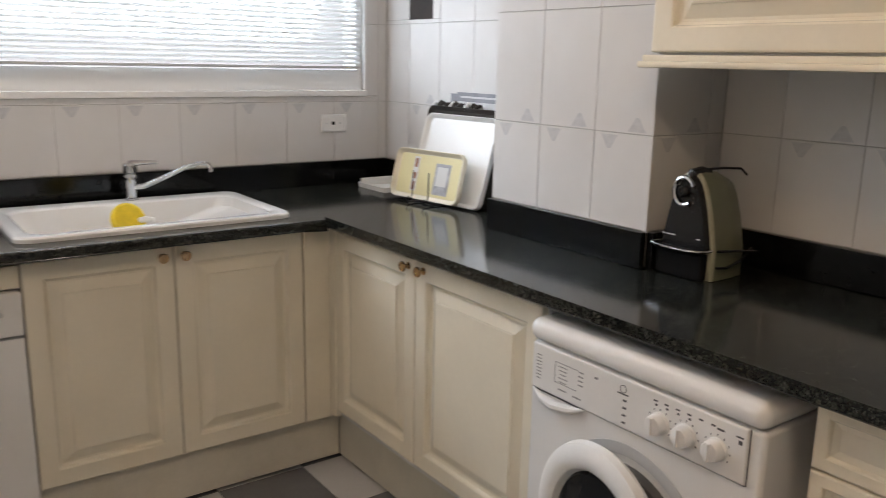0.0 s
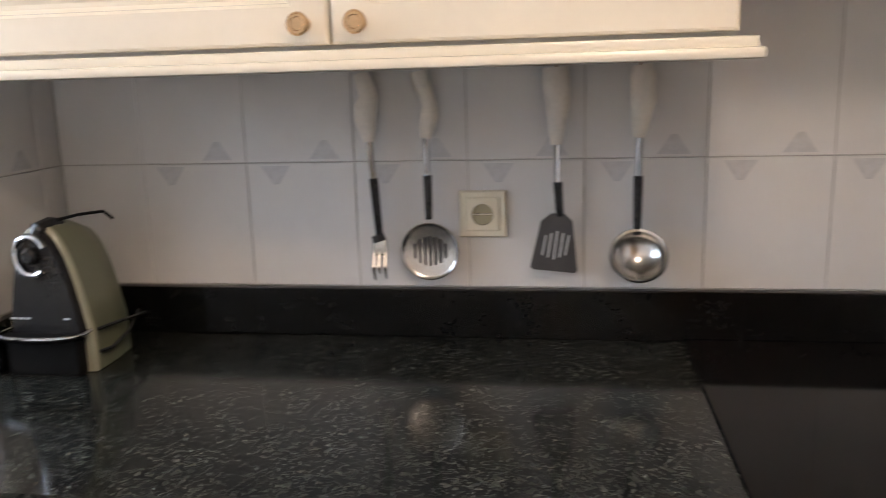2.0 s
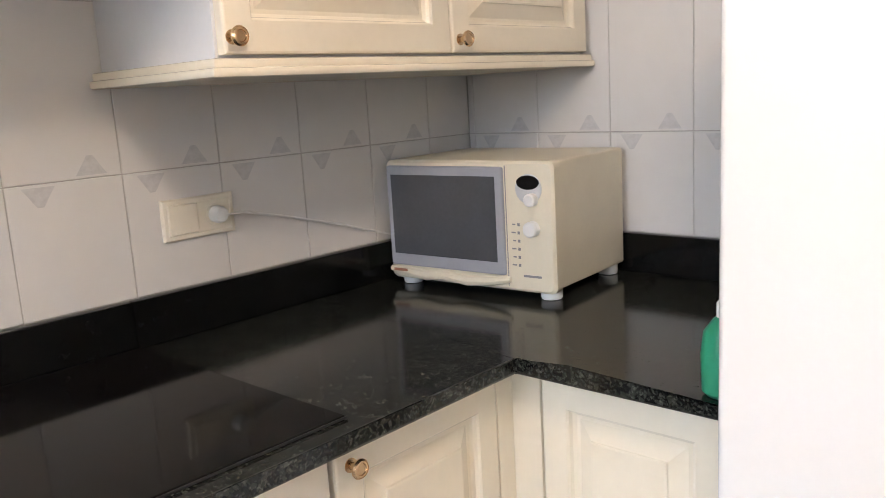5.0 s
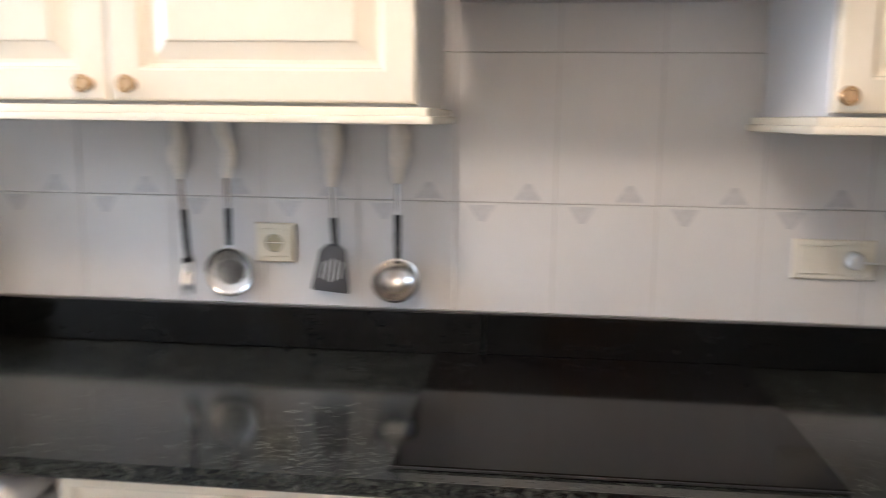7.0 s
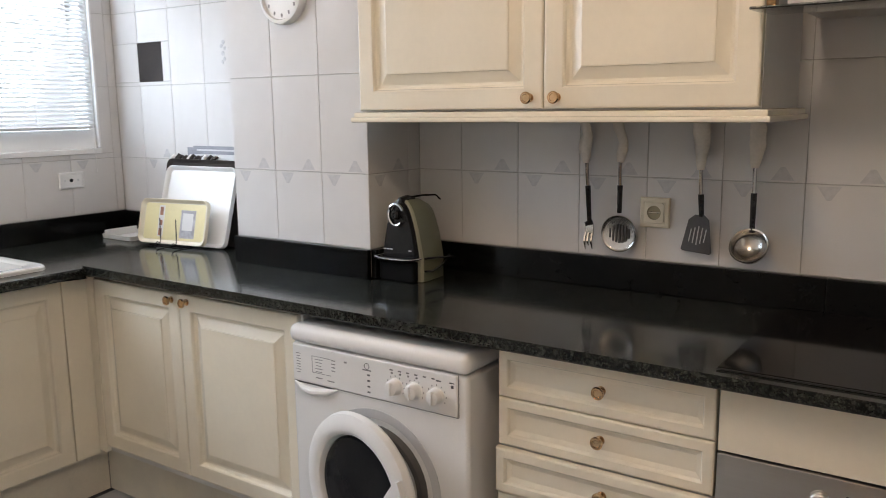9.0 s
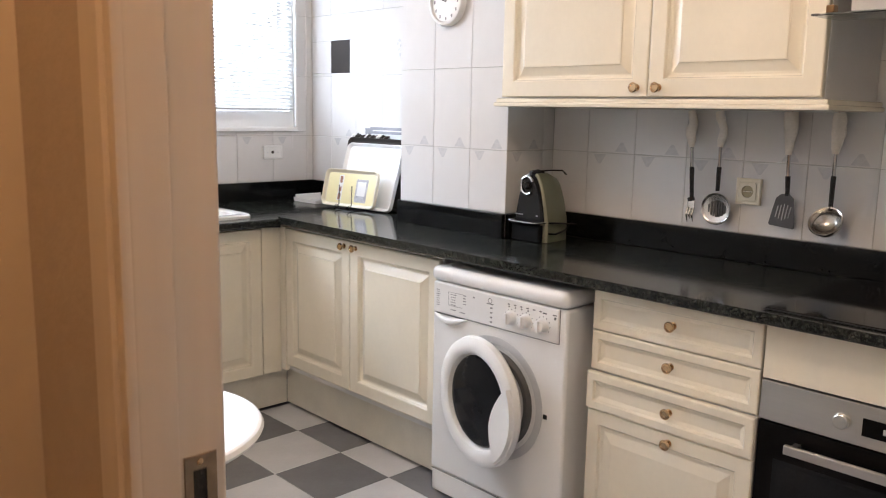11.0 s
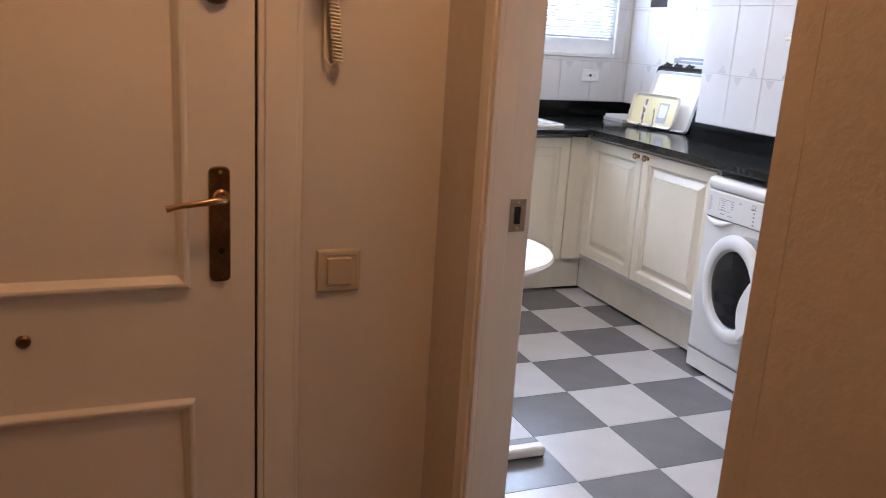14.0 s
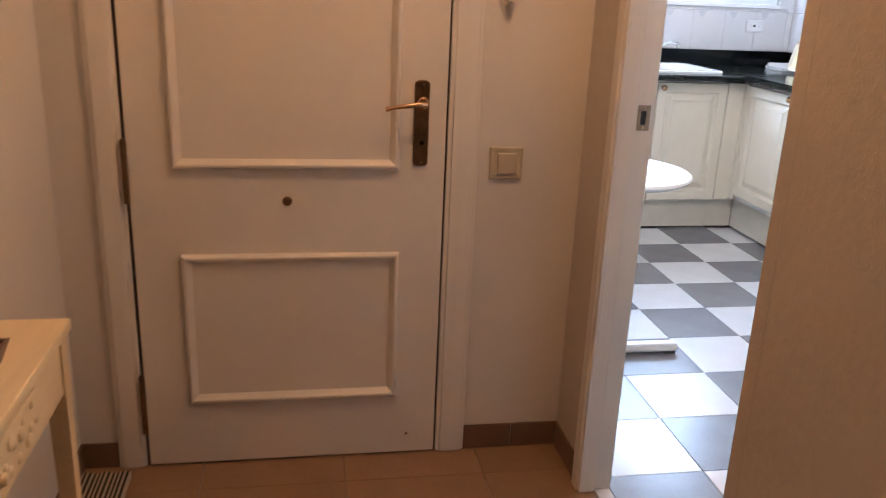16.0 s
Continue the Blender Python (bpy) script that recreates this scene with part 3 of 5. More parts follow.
part("corner_post", box(1.343, FX, 2.466, 2.519, 0.20, 0.878, 0.002), CREAM, base)
front("cabinet_door", (FX, 1.984, 0.228), Y, Z, -X, 0.480, 0.645, base, knob_at=(0.034, 0.622))
front("cabinet_door", (FX, 1.440, 0.228), Y, Z, -X, 0.540, 0.645, base, knob_at=(0.500, 0.622))
drawers = thing("drawer_cabinet", (1.65, 0.477, 0), "cream cabinet with shallow drawers over a panelled door", "cabinet")
part("body", box(FX, 1.93, 0.210, 0.742, 0.10, 0.892), CARCASS, drawers)
front("drawer", (FX, 0.209, 0.760), Y, Z, -X, 0.538, 0.124, drawers, DRAWER, (0.263, 0.064))
front("drawer", (FX, 0.209, 0.633), Y, Z, -X, 0.538, 0.124, drawers, DRAWER, (0.263, 0.070))
front("drawer", (FX - 0.016, 0.206, 0.512), Y, Z, -X, 0.542, 0.117, drawers, DRAWER, (0.252, 0.062))
front("cabinet_door", (FX - 0.008, 0.206, 0.135), Y, Z, -X, 0.540, 0.374, drawers, [(0, 0), (0, 0.017), (0.004, 0.021), (0.045, 0.021), (0.050, 0.014), (0.062, 0.014), (0.090, 0.021), (0.094, 0.022)], (0.252, 0.344))
narrow = thing("base_cabinet", (1.65, -0.62, 0), "narrow cream base cabinet with one raised-panel door beside the oven", "cabinet")
part("body", box(FX, 1.93, -0.80, -0.430, 0.20, 0.892), CARCASS, narrow)
front("cabinet_door", (FX, -0.815, 0.228), Y, Z, -X, 0.382, 0.650, narrow, knob_at=(0.352, 0.617))
south_cab = thing("base_cabinet", (1.12, -1.15, 0), "cream corner base cabinet under the microwave worktop", "cabinet")
part("body", box(0.93, 1.345, -1.47, -0.882, 0.20, 0.892), CARCASS, south_cab)
part("filler", box(1.285, 1.3665, -0.882, -0.864, 0.228, 0.878, 0.002), CREAM, south_cab)
part("corner_post", box(1.3465, 1.3665, -0.8635, -0.818, 0.228, 0.878, 0.002), CREAM, south_cab)
front("cabinet_door", (0.935, -0.882, 0.228), X, Z, Y, 0.345, 0.650, south_cab)
sink_cab = thing("base_cabinet", (0.82, 2.75, 0), "cream sink base cabinet with two raised-panel doors", "cabinet")
NF = 2.521
part("body", box(0.40, 1.235, NF, 2.56, 0.19, 0.892), CARCASS, sink_cab)
part("filler", box(1.246, 1.342, NF - 0.019, NF, 0.19, 0.878, 0.002), CREAM, sink_cab)
front("cabinet_door", (0.392, NF, 0.19), X, Z, -Y, 0.419, 0.685, sink_cab, knob_at=(0.383, 0.656))
front("cabinet_door", (0.815, NF, 0.19), X, Z, -Y, 0.427, 0.685, sink_cab, knob_at=(0.028, 0.656))
kick = thing("kickboard", (KX, 2.0, 0), "cream kickboard under the base cabinets, held just off the floor", "kickboard", kind="structure")
# boards stop 13 mm above the floor
part("board", box(KX, KX + 0.016, 1.43, NF + 0.025, 0.013, 0.222), KICK, kick)
part("board", box(0.39, KX - 0.003, NF + 0.025, NF + 0.041, 0.013, 0.186), KICK, kick)
part("board", box(KX, KX + 0.016, -0.86, 0.742, 0.013, 0.13), KICK, kick)
part("board", box(0.93, KX - 0.003, -0.925, -0.909, 0.013, 0.222), KICK, kick)

dw = thing("dishwasher", (0.085, 2.7, 0), "white free-standing dishwasher beside the sink cabinet", "dishwasher")
part("body", box(-0.215, 0.389, 2.53, 3.09, 0.02, 0.875, 0.004), ENAMEL, dw)
part("door_panel", box(-0.213, 0.388, 2.498, 2.528, 0.10, 0.665, 0.006), ENAMEL, dw)
cp = part("control_panel", box(-0.213, 0.388, 2.492, 2.528, 0.672, 0.80, 0.008), WHITEPLASTIC, dw, "white control panel strip")
part("button", turned([(0.008, 0), (0.008, 0.004), (0, 0.004)], Matrix.Translation((0.33, 2.492, 0.74)) @ turn_y, 14), PALEGREY, cp)
part("top_rail", box(-0.213, 0.388, 2.500, 2.528, 0.806, 0.872, 0.005), IVORY, dw)
part("foot", box(-0.20, 0.37, 2.55, 3.05, 0.0, 0.02), BLACKPLASTIC, dw)

# worktop with the sink cut-out
sx0, sx1, sy0, sy1 = 0.42, 1.18, 2.545, 3.00
us = [-0.33, sx0, 0.915, sx1, 1.287, 1.955]
vs = [-1.495, -0.80, 2.42, sy0, sy1, 3.125]
wt = thing("worktop", (1.6, 1.0, 0.895), "polished black speckled granite worktop round the kitchen", "worktop")


def stone_slab(filled, gap):
    """One slab of the worktop; its end at the corner joint runs slightly askew to the wall."""
    bm = grid_solid(us, vs, filled, 0.895, 0.925, "z")
    bmesh.ops.delete(bm, geom=[v for v in bm.verts if not v.link_faces], context="VERTS")
    for v in bm.verts:
        if abs(v.co.y + 0.80) < 1e-5 and v.co.x > 1.27:
            v.co.y += gap - (0.105 if v.co.x > 1.9 else 0.0)
    def seam(v):
        return v.co.x > 1.27 and abs(v.co.y + 0.80) < 0.12
    sharp = [e for e in bm.edges if e.calc_face_angle(0) > 0.5 and not all(seam(v) for v in e.verts)]
    bmesh.ops.bevel(bm, geom=sharp, offset=0.009, segments=4, profile=0.5, affect="EDGES")
    part("slab", bm, GRANITE, wt)


stone_slab(lambda u, v: (v > 2.42 or (u > 1.287 and v > -0.80)) and not (sx0 < u < sx1 and sy0 < v < sy1), 0.0008)
stone_slab(lambda u, v: v < -0.80 and u > 0.915, -0.0008)
splash = thing("backsplash", (1.95, 0.8, 0.926), "low black granite upstand along the worktop", "backsplash")
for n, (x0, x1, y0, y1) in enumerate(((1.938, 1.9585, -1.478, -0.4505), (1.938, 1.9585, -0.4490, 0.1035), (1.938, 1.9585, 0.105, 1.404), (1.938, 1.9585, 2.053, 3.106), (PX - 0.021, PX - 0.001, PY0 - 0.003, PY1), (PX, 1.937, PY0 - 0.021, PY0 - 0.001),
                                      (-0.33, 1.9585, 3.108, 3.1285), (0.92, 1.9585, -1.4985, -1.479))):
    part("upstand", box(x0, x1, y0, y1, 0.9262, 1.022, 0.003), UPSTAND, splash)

# hob and oven
hob = thing("hob", (1.64, -0.11, 0.926), "black glass ceramic hob set into the granite worktop", "hob")
part("glass", box(1.334, 1.934, -0.452, 0.208, 0.9262, 0.9315, 0.0025), BLACKGLASS, hob)
part("trim", box(1.3305, 1.3335, -0.454, 0.210, 0.9262, 0.9300, 0.001), WIRE, hob, "thin dark metal edge trim")
oven = thing("oven", (1.62, -0.11, 0.20), "built-in steel and black glass oven under the hob", "oven")
OF = 1.343
part("body", box(1.368, 1.90, -0.395, 0.200, 0.20, 0.740), BLACKPLASTIC, oven)
part("filler_panel", box(1.347, 1.366, -0.422, 0.203, 0.742, 0.884, 0.002), CREAM, oven, "plain cream panel above the oven")
panel = part("control_panel", box(OF, 1.367, -0.412, 0.203, 0.632, 0.738, 0.003), STEEL, oven, "brushed steel control panel")
part("display", box(OF - 0.0015, OF + 0.001, -0.165, -0.052, 0.660, 0.705, 0.001), BLACKGLASS, panel)
bm = bmesh.new()
for k in range(2):
    box(OF - 0.0022, OF - 0.0012, -0.112 - k * 0.018, -0.100 - k * 0.018, 0.676, 0.690, 0, bm)
part("display_digits", bm, PALEGREY, panel)
for y in (-0.005, -0.213):
    part("dial", turned([(0.022, 0), (0.022, 0.002), (0.0185, 0.003), (0.0185, 0.014), (0.016, 0.016), (0, 0.016)], Matrix.Translation((OF, y, 0.684)) @ Matrix.Rotation(radians(-90), 4, "Y"), 28), STEEL, panel)
odoor = part("oven_door", box(OF, 1.367, -0.412, 0.203, 0.205, 0.628, 0.004), BLACKGLASS, oven, "black glass oven door")
part("door_window", nested((OF, -0.365, 0.25), Y, Z, -X, 0.52, 0.285, [(0, 0), (0, 0.002), (0.012, 0.002), (0.014, 0.0008)]), DARKGLASS, odoor)
bm = box(OF - 0.045, OF - 0.030, -0.33, 0.115, 0.570, 0.596, 0.005)
box(OF - 0.034, OF, 0.085, 0.103, 0.573, 0.593, 0.003, bm)
box(OF - 0.034, OF, -0.318, -0.300, 0.573, 0.593, 0.003, bm)
part("handle", bm, STEEL, odoor, "flat brushed steel bar handle")

# wall cabinets
UF = 1.578


def cornice(y0, y1, parent):
    bm = box(1.548, 1.95, y0 + 0.008, y1 - 0.008, 1.446, 1.462, 0.004)
    box(1.540, 1.95, y0, y1, 1.433, 1.448, 0.005, bm)
    return part("light_rail", bm, CREAM, parent, "moulded cream light rail")


wall_cab = thing("wall_cabinet", (1.78, 0.78, 1.46), "cream wall cabinet with two raised-panel doors and hanging rail", "wall cabinet")
part("body", box(1.580, 1.957, 0.205, 1.352, 1.463, 2.20), CARCASS, wall_cab)
front("cabinet_door", (UF, 0.742, 1.468), Y, Z, -X, 0.608, 0.725, wall_cab, knob_at=(0.036, 0.028))
front("cabinet_door", (UF, 0.206, 1.468), Y, Z, -X, 0.532, 0.725, wall_cab, knob_at=(0.494, 0.028))
cornice(0.175, 1.375, wall_cab)
wall_cab2 = thing("wall_cabinet", (1.78, -0.97, 1.46), "cream wall cabinet with raised-panel doors above the microwave", "wall cabinet")
part("body", box(1.580, 1.957, -1.485, -0.458, 1.455, 2.20), material("pale_blue_white_side", (0.74, 0.75, 0.77), 0.4, spread=0.03, bump=0.02), wall_cab2, "smooth white cabinet side")
front("cabinet_door", (UF, -0.985, 1.460), Y, Z, -X, 0.523, 0.73, wall_cab2, knob_at=(0.510 - 0.001, 0.026))
front("cabinet_door", (UF, -1.480, 1.460), Y, Z, -X, 0.491, 0.73, wall_cab2, knob_at=(0.468, 0.026))
bm = box(1.548, 1.95, -1.488, -0.434, 1.438, 1.454, 0.004)
box(1.540, 1.95, -1.49, -0.426, 1.425, 1.440, 0.005, bm)
part("light_rail", bm, CREAM, wall_cab2, "moulded cream light rail")

hood = thing("cooker_hood", (1.75, -0.13, 1.66), "built-in cooker hood with a glass visor above the hob", "cooker hood")
part("body", box(1.60, 1.957, -0.42, 0.168, 1.685, 1.78, 0.003), PALEGREY, hood)
part("cover", box(1.58, 1.957, -0.43, 0.178, 1.781, 2.20, 0.003), CREAM, hood)
part("filter", box(1.63, 1.93, -0.39, 0.138, 1.680, 1.6849, 0.001), STEEL, hood)
part("visor", box(1.47, 1.62, -0.43, 0.215, 1.668, 1.674, 0.002), VISOR, hood, "clear glass pull-out visor")
part("clip", box(1.485, 1.515, 0.165, 0.185, 1.6742, 1.695, 0.003), OLDBRASS, hood)

# ---- washing machine ----
WF, WY0, WY1 = 1.292, 0.802, 1.412
wm = thing("washing_machine", (1.59, 1.12, 0), "white front-loading washing machine with door ajar", "washing machine")
part("body", box(WF, 1.86, WY0, WY1, 0.10, 0.812, 0.012, segs=3), ENAMEL, wm)
part("plinth", box(WF + 0.004, 1.85, WY0 + 0.004, WY1 - 0.004, 0.012, 0.098, 0.006), ENAMEL, wm)
part("top", box(WF - 0.012, 1.87, WY0 - 0.004, WY1 + 0.004, 0.813, 0.868, 0.026, segs=6), ENAMEL, wm, "rounded white top")
for x, y in ((1.35, 0.87), (1.35, 1.37), (1.80, 0.87), (1.80, 1.37)):
    part("foot", turned([(0.02, 0), (0.02, 0.012), (0, 0.012)], Matrix.Translation((x, y, 0)), 12), RUBBER, wm)
wp = part("control_panel", box(WF - 0.007, WF + 0.004, WY0 + 0.030, WY1 - 0.010, 0.700, 0.811, 0.006, segs=3), WHITEPLASTIC, wm, "white control panel with grey print")
faceout = Matrix.Rotation(radians(-90), 4, "Y")
for y in (1.027, 0.964, 0.894):
    k = part("dial", turned([(0.0235, 0), (0.0235, 0.003), (0.0210, 0.005), (0.0205, 0.019), (0.018, 0.024), (0.010, 0.0262), (0, 0.0265)], Matrix.Translation((WF - 0.007, y, 0.748)) @ faceout, 28), WHITEPLASTIC, wp)
    part("grip", box(WF - 0.0375, WF - 0.031, y - 0.0035, y + 0.0035, 0.730, 0.767, 0.003, segs=3), WHITEPLASTIC, k)
PF = WF - 0.0074


def print_bars(rows, parent, mat=GREYPRINT, name="panel_print", x=PF):
    bm = bmesh.new()
    for y, zz, w, h in rows:
        box(x, x + 0.0006, y - w / 2, y + w / 2, zz - h / 2, zz + h / 2, 0, bm)
    return tagged(part(name, bm, mat, parent), kind="stuff")


print_bars([(1.378, 0.784 - 0.008 * k, 0.018 - 0.004 * (k % 2), 0.0022) for k in range(8)] + [(1.300, 0.776 - 0.009 * k, 0.030 - 0.006 * (k % 3), 0.002) for k in range(5)]
           + [(1.245, 0.782 - 0.010 * k, 0.014, 0.003) for k in range(4)] + [(1.325, 0.760, 0.0015, 0.048), (1.290, 0.784, 0.07, 0.0015), (1.290, 0.736, 0.07, 0.0015), (1.200, 0.785, 0.010, 0.005), (1.300, 0.722, 0.026, 0.003), (1.255, 0.720, 0.026, 0.003)], wp, MIDPRINT)
print_bars([(1.118, 0.779 - 0.016 * k, 0.010, 0.0045) for k in range(1, 5)] + [(1.040 - 0.027 * k, 0.792, 0.010, 0.0035) for k in range(6)] + [(1.038 - 0.027 * k, 0.784, 0.006, 0.0045) for k in range(4)]
           + [(1.124, 0.776, 0.030, 0.003), (0.888, 0.789, 0.016, 0.004), (0.848, 0.790, 0.016, 0.003), (0.846, 0.780, 0.008, 0.008)], wp)
print_bars([((WY0 + WY1) / 2 + 0.010, 0.6985, WY1 - WY0 - 0.040, 0.0022), (WY0 + 0.0290, 0.755, 0.0018, 0.112)], wm, GREYPRINT, "panel_groove", WF - 0.0006)
print_bars([((WY0 + WY1) / 2, 0.0990, WY1 - WY0 - 0.012, 0.0024)], wm, GREYPRINT, "plinth_groove", WF + 0.0008)
bm = bmesh.new()
for yc, r in ((1.027, 0.029), (0.964, 0.029), (0.894, 0.029)):
    for k in range(9):
        a = radians(-30 + 30 * k)
        box(PF, PF + 0.0006, yc + r * math.cos(a) - 0.001, yc + r * math.cos(a) + 0.001, 0.748 + r * math.sin(a) - 0.002, 0.748 + r * math.sin(a) + 0.002, 0, bm)
tagged(part("dial_scale", bm, GREYPRINT, wp), kind="stuff")
part("emblem", turned([(0.009, 0), (0.009, 0.0008), (0.0075, 0.0008), (0.0075, 0)], Matrix.Translation((PF + 0.0004, 1.124, 0.787)) @ faceout, 20, closed=False), GREYPRINT, wp)
# detergent drawer with its scooped grip
part("detergent_grip", tube([(WF - 0.004, 1.398, 0.697), (WF - 0.007, 1.365, 0.682), (WF - 0.007, 1.325, 0.676), (WF - 0.006, 1.275, 0.684), (WF - 0.004, 1.235, 0.697)], [0.002, 0.010, 0.013, 0.010, 0.002], 10), WHITEPLASTIC, wm, "scooped detergent drawer grip")
print_bars([(1.315, 0.696, 0.155, 0.0035)], wm, GREYPRINT, "drawer_gap", WF - 0.0008)
# porthole: fixed ring, then the door swung slightly open about its hinge
PC = Vector((WF, 1.103, 0.452))
ringm = Matrix.Translation(PC) @ faceout
part("porthole_recess", turned([(0.215, 0), (0.215, 0.002), (0.190, 0.003), (0.175, -0.02), (0.165, -0.02)], ringm, 56), PALEGREY, wm, "recessed grey porthole ring")
part("door_seal", turned([(0.172, 0.0), (0.160, 0.012), (0.145, 0.012), (0.138, -0.02)], ringm, 48), RUBBER, wm, "dark rubber door seal")
hinge = Vector((WF - 0.004, 1.316, 0.452))
swing = Matrix.Translation(hinge) @ Matrix.Rotation(radians(-11), 4, "Z") @ Matrix.Translation(-hinge)
dm = swing @ Matrix.Translation((WF - 0.012, 1.103, 0.452)) @ faceout
pdoor = part("porthole_door", turned([(0.150, -0.004), (0.214, -0.002), (0.222, 0.010), (0.218, 0.026), (0.200, 0.036), (0.176, 0.036), (0.164, 0.028), (0.158, 0.012)], dm, 64), WHITEPLASTIC, wm, "round white door ring standing ajar")
part("door_glass", turned([(0.158, 0.010), (0.150, 0.020), (0.120, 0.026), (0.06, 0.028), (0, 0.029)], dm, 48), DARKGLASS, pdoor, "dark bulging door glass")
bm = bmesh.new()
pts = [(0.214 * math.cos(radians(a)), 0.214 * math.sin(radians(a))) for a in range(-52, 29, 8)]
pts += [(0.176 - 0.040 * k / 9 - 0.052 * math.sin(math.pi * k / 9), 0.096 - 0.258 * k / 9) for k in range(10)]
lo = [bm.verts.new(dm @ Vector((v, -u, 0.026))) for u, v in pts]
hi = [bm.verts.new(dm @ Vector((0.985 * v - 0.0006, -0.985 * u, 0.043))) for u, v in pts]
for i in range(len(pts)):
    j = (i + 1) % len(pts)
    bm.faces.new((lo[i], lo[j], hi[j], hi[i]))
bm.faces.new(lo)
bm.faces.new(hi)
part("door_pull", bm, WHITEPLASTIC, pdoor, "broad white door pull")
part("latch", box(WF - 0.003, WF + 0.002, 0.868, 0.884, 0.440, 0.456, 0.002), BLACKPLASTIC, wm)

# ---- sink and tap ----
sink = thing("sink", (0.80, 2.77, 0.926), "long white ceramic sink set into the granite worktop", "sink")


def rounded(x0, x1, y0, y1, r, z, bm, n=6):
    vs_ = []
    for cx, cy, a0 in ((x1 - r, y1 - r, 0), (x0 + r, y1 - r, 90), (x0 + r, y0 + r, 180), (x1 - r, y0 + r, 270)):
        for k in range(n + 1):
            a = radians(a0 + 90 * k / n)
            vs_.append(bm.verts.new((cx + r * math.cos(a), cy + r * math.sin(a), z)))
    return vs_


def lofted(rows, cap=(False, True)):
    bm = bmesh.new()
    loops = [rounded(*row, bm) for row in rows]
    for p, q in zip(loops, loops[1:]):
        for i in range(len(p)):
            j = (i + 1) % len(p)
            bm.faces.new((p[i], p[j], q[j], q[i]))
    if cap[0]:
        bm.faces.new(loops[0])
    if cap[1]:
        bm.faces.new(loops[-1])
    return bm


part("basin", lofted([(0.385, 1.215, 2.505, 3.045, 0.05, 0.9255), (0.385, 1.215, 2.505, 3.045, 0.05, 0.936), (0.390, 1.210, 2.510, 3.040, 0.05, 0.942), (0.420, 1.180, 2.540, 2.975, 0.06, 0.943),
                      (0.432, 1.168, 2.552, 2.963, 0.06, 0.936), (0.442, 1.158, 2.562, 2.953, 0.06, 0.905), (0.47, 0.78, 2.59, 2.93, 0.08, 0.79)]), CERAMIC, sink)
part("drain", turned([(0.042, 0), (0.042, 0.003), (0.030, 0.004), (0.026, 0.001), (0, 0.001)], Matrix.Translation((0.62, 2.76, 0.7902)), 24), CHROME, sink)
tap = thing("tap", (0.83, 3.055, 0.942), "chrome single-lever kitchen mixer tap with swivel spout", "tap")
TX, TY = 0.835, 3.008
part("tap_body", turned([(0.026, 0), (0.026, 0.006), (0.019, 0.010), (0.018, 0.040), (0.021, 0.046), (0.0225, 0.080), (0.0195, 0.086), (0.0195, 0.092), (0.0245, 0.097), (0.0245, 0.122), (0.020, 0.128), (0, 0.129)], Matrix.Translation((TX, TY, 0.942)), 24), CHROME, tap)
part("lever", tube([(TX, TY, 1.066), (TX + 0.02, TY - 0.01, 1.072), (TX + 0.06, TY - 0.03, 1.074), (TX + 0.085, TY - 0.04, 1.073)], [0.014, 0.010, 0.007, 0.006], 10), CHROME, tap)
part("spout", tube([(TX, TY, 0.985), (TX + 0.04, TY - 0.03, 0.992), (TX + 0.10, TY - 0.07, 1.025), (TX + 0.16, TY - 0.11, 1.060), (TX + 0.20, TY - 0.135, 1.074), (TX + 0.225, TY - 0.15, 1.072), (TX + 0.232, TY - 0.155, 1.058), (TX + 0.232, TY - 0.155, 1.045)], [0.010, 0.0095, 0.0085, 0.008, 0.008, 0.008, 0.009, 0.0095], 12), CHROME, tap)
brush = thing("dish_brush", (0.715, 2.66, 0.93), "round yellow dish sponge with a white handle leaning in the sink", "dish sponge")
bmt = Matrix.Translation((0.718, 2.625, 0.945)) @ Matrix.Rotation(radians(62), 4, "X") @ Matrix.Rotation(radians(8), 4, "Y")
bm = turned([(0.0, -0.014), (0.044, -0.014), (0.053, -0.004), (0.053, 0.007), (0.046, 0.014), (0.0, 0.016)], bmt, 28)
part("sponge_head", bm, YELLOW, brush)
part("handle", tube([(0.745, 2.622, 0.940), (0.768, 2.604, 0.947), (0.786, 2.592, 0.944)], [0.010, 0.009, 0.008], 8), WHITEPLASTIC, brush)

# ---- sockets and switches ----
def wall_plate(name, m, w, h, mat, label, category):
    """A face plate with its origin at the wall, x across, y up and z out of the wall."""
    ob = thing(name, m.translation, label, category)
    bm = nested((-w / 2, -h / 2, 0), X, Y, Z, w, h, [(0, 0), (0, 0.006), (0.003, 0.009), (0.010, 0.010), (0.0115, 0.0085)])
    bm.transform(m)
    part("plate", bm, mat, ob)
    return ob


def facing(place, right, out):
    r, o = Vector(right), Vector(out)
    u = o.cross(r)
    m = Matrix((r, u, o)).transposed().to_4x4()
    m.translation = place
    return m


def schuko(m, dx, parent, mat=IVORY):
    bm = turned([(0.0225, 0.0080), (0.0225, 0.0115), (0.0200, 0.0115), (0.0185, 0.0090), (0, 0.0090)], Matrix.Translation((dx, 0, 0)), 28, closed=False)
    bm.transform(m)
    part("socket_well", bm, mat, parent)
    for s in (-1, 1):
        bm = turned([(0.003, 0.0088), (0.003, 0.0096), (0, 0.0096)], Matrix.Translation((dx + s * 0.0095, 0, 0)), 10)
        bm.transform(m)
        part("pin_hole", bm, BLACKPLASTIC, parent)
    bm = box(dx - 0.003, dx + 0.003, 0.014, 0.0175, 0.009, 0.0112)
    bm.transform(m)
    part("earth_clip", bm, CHROME, parent)


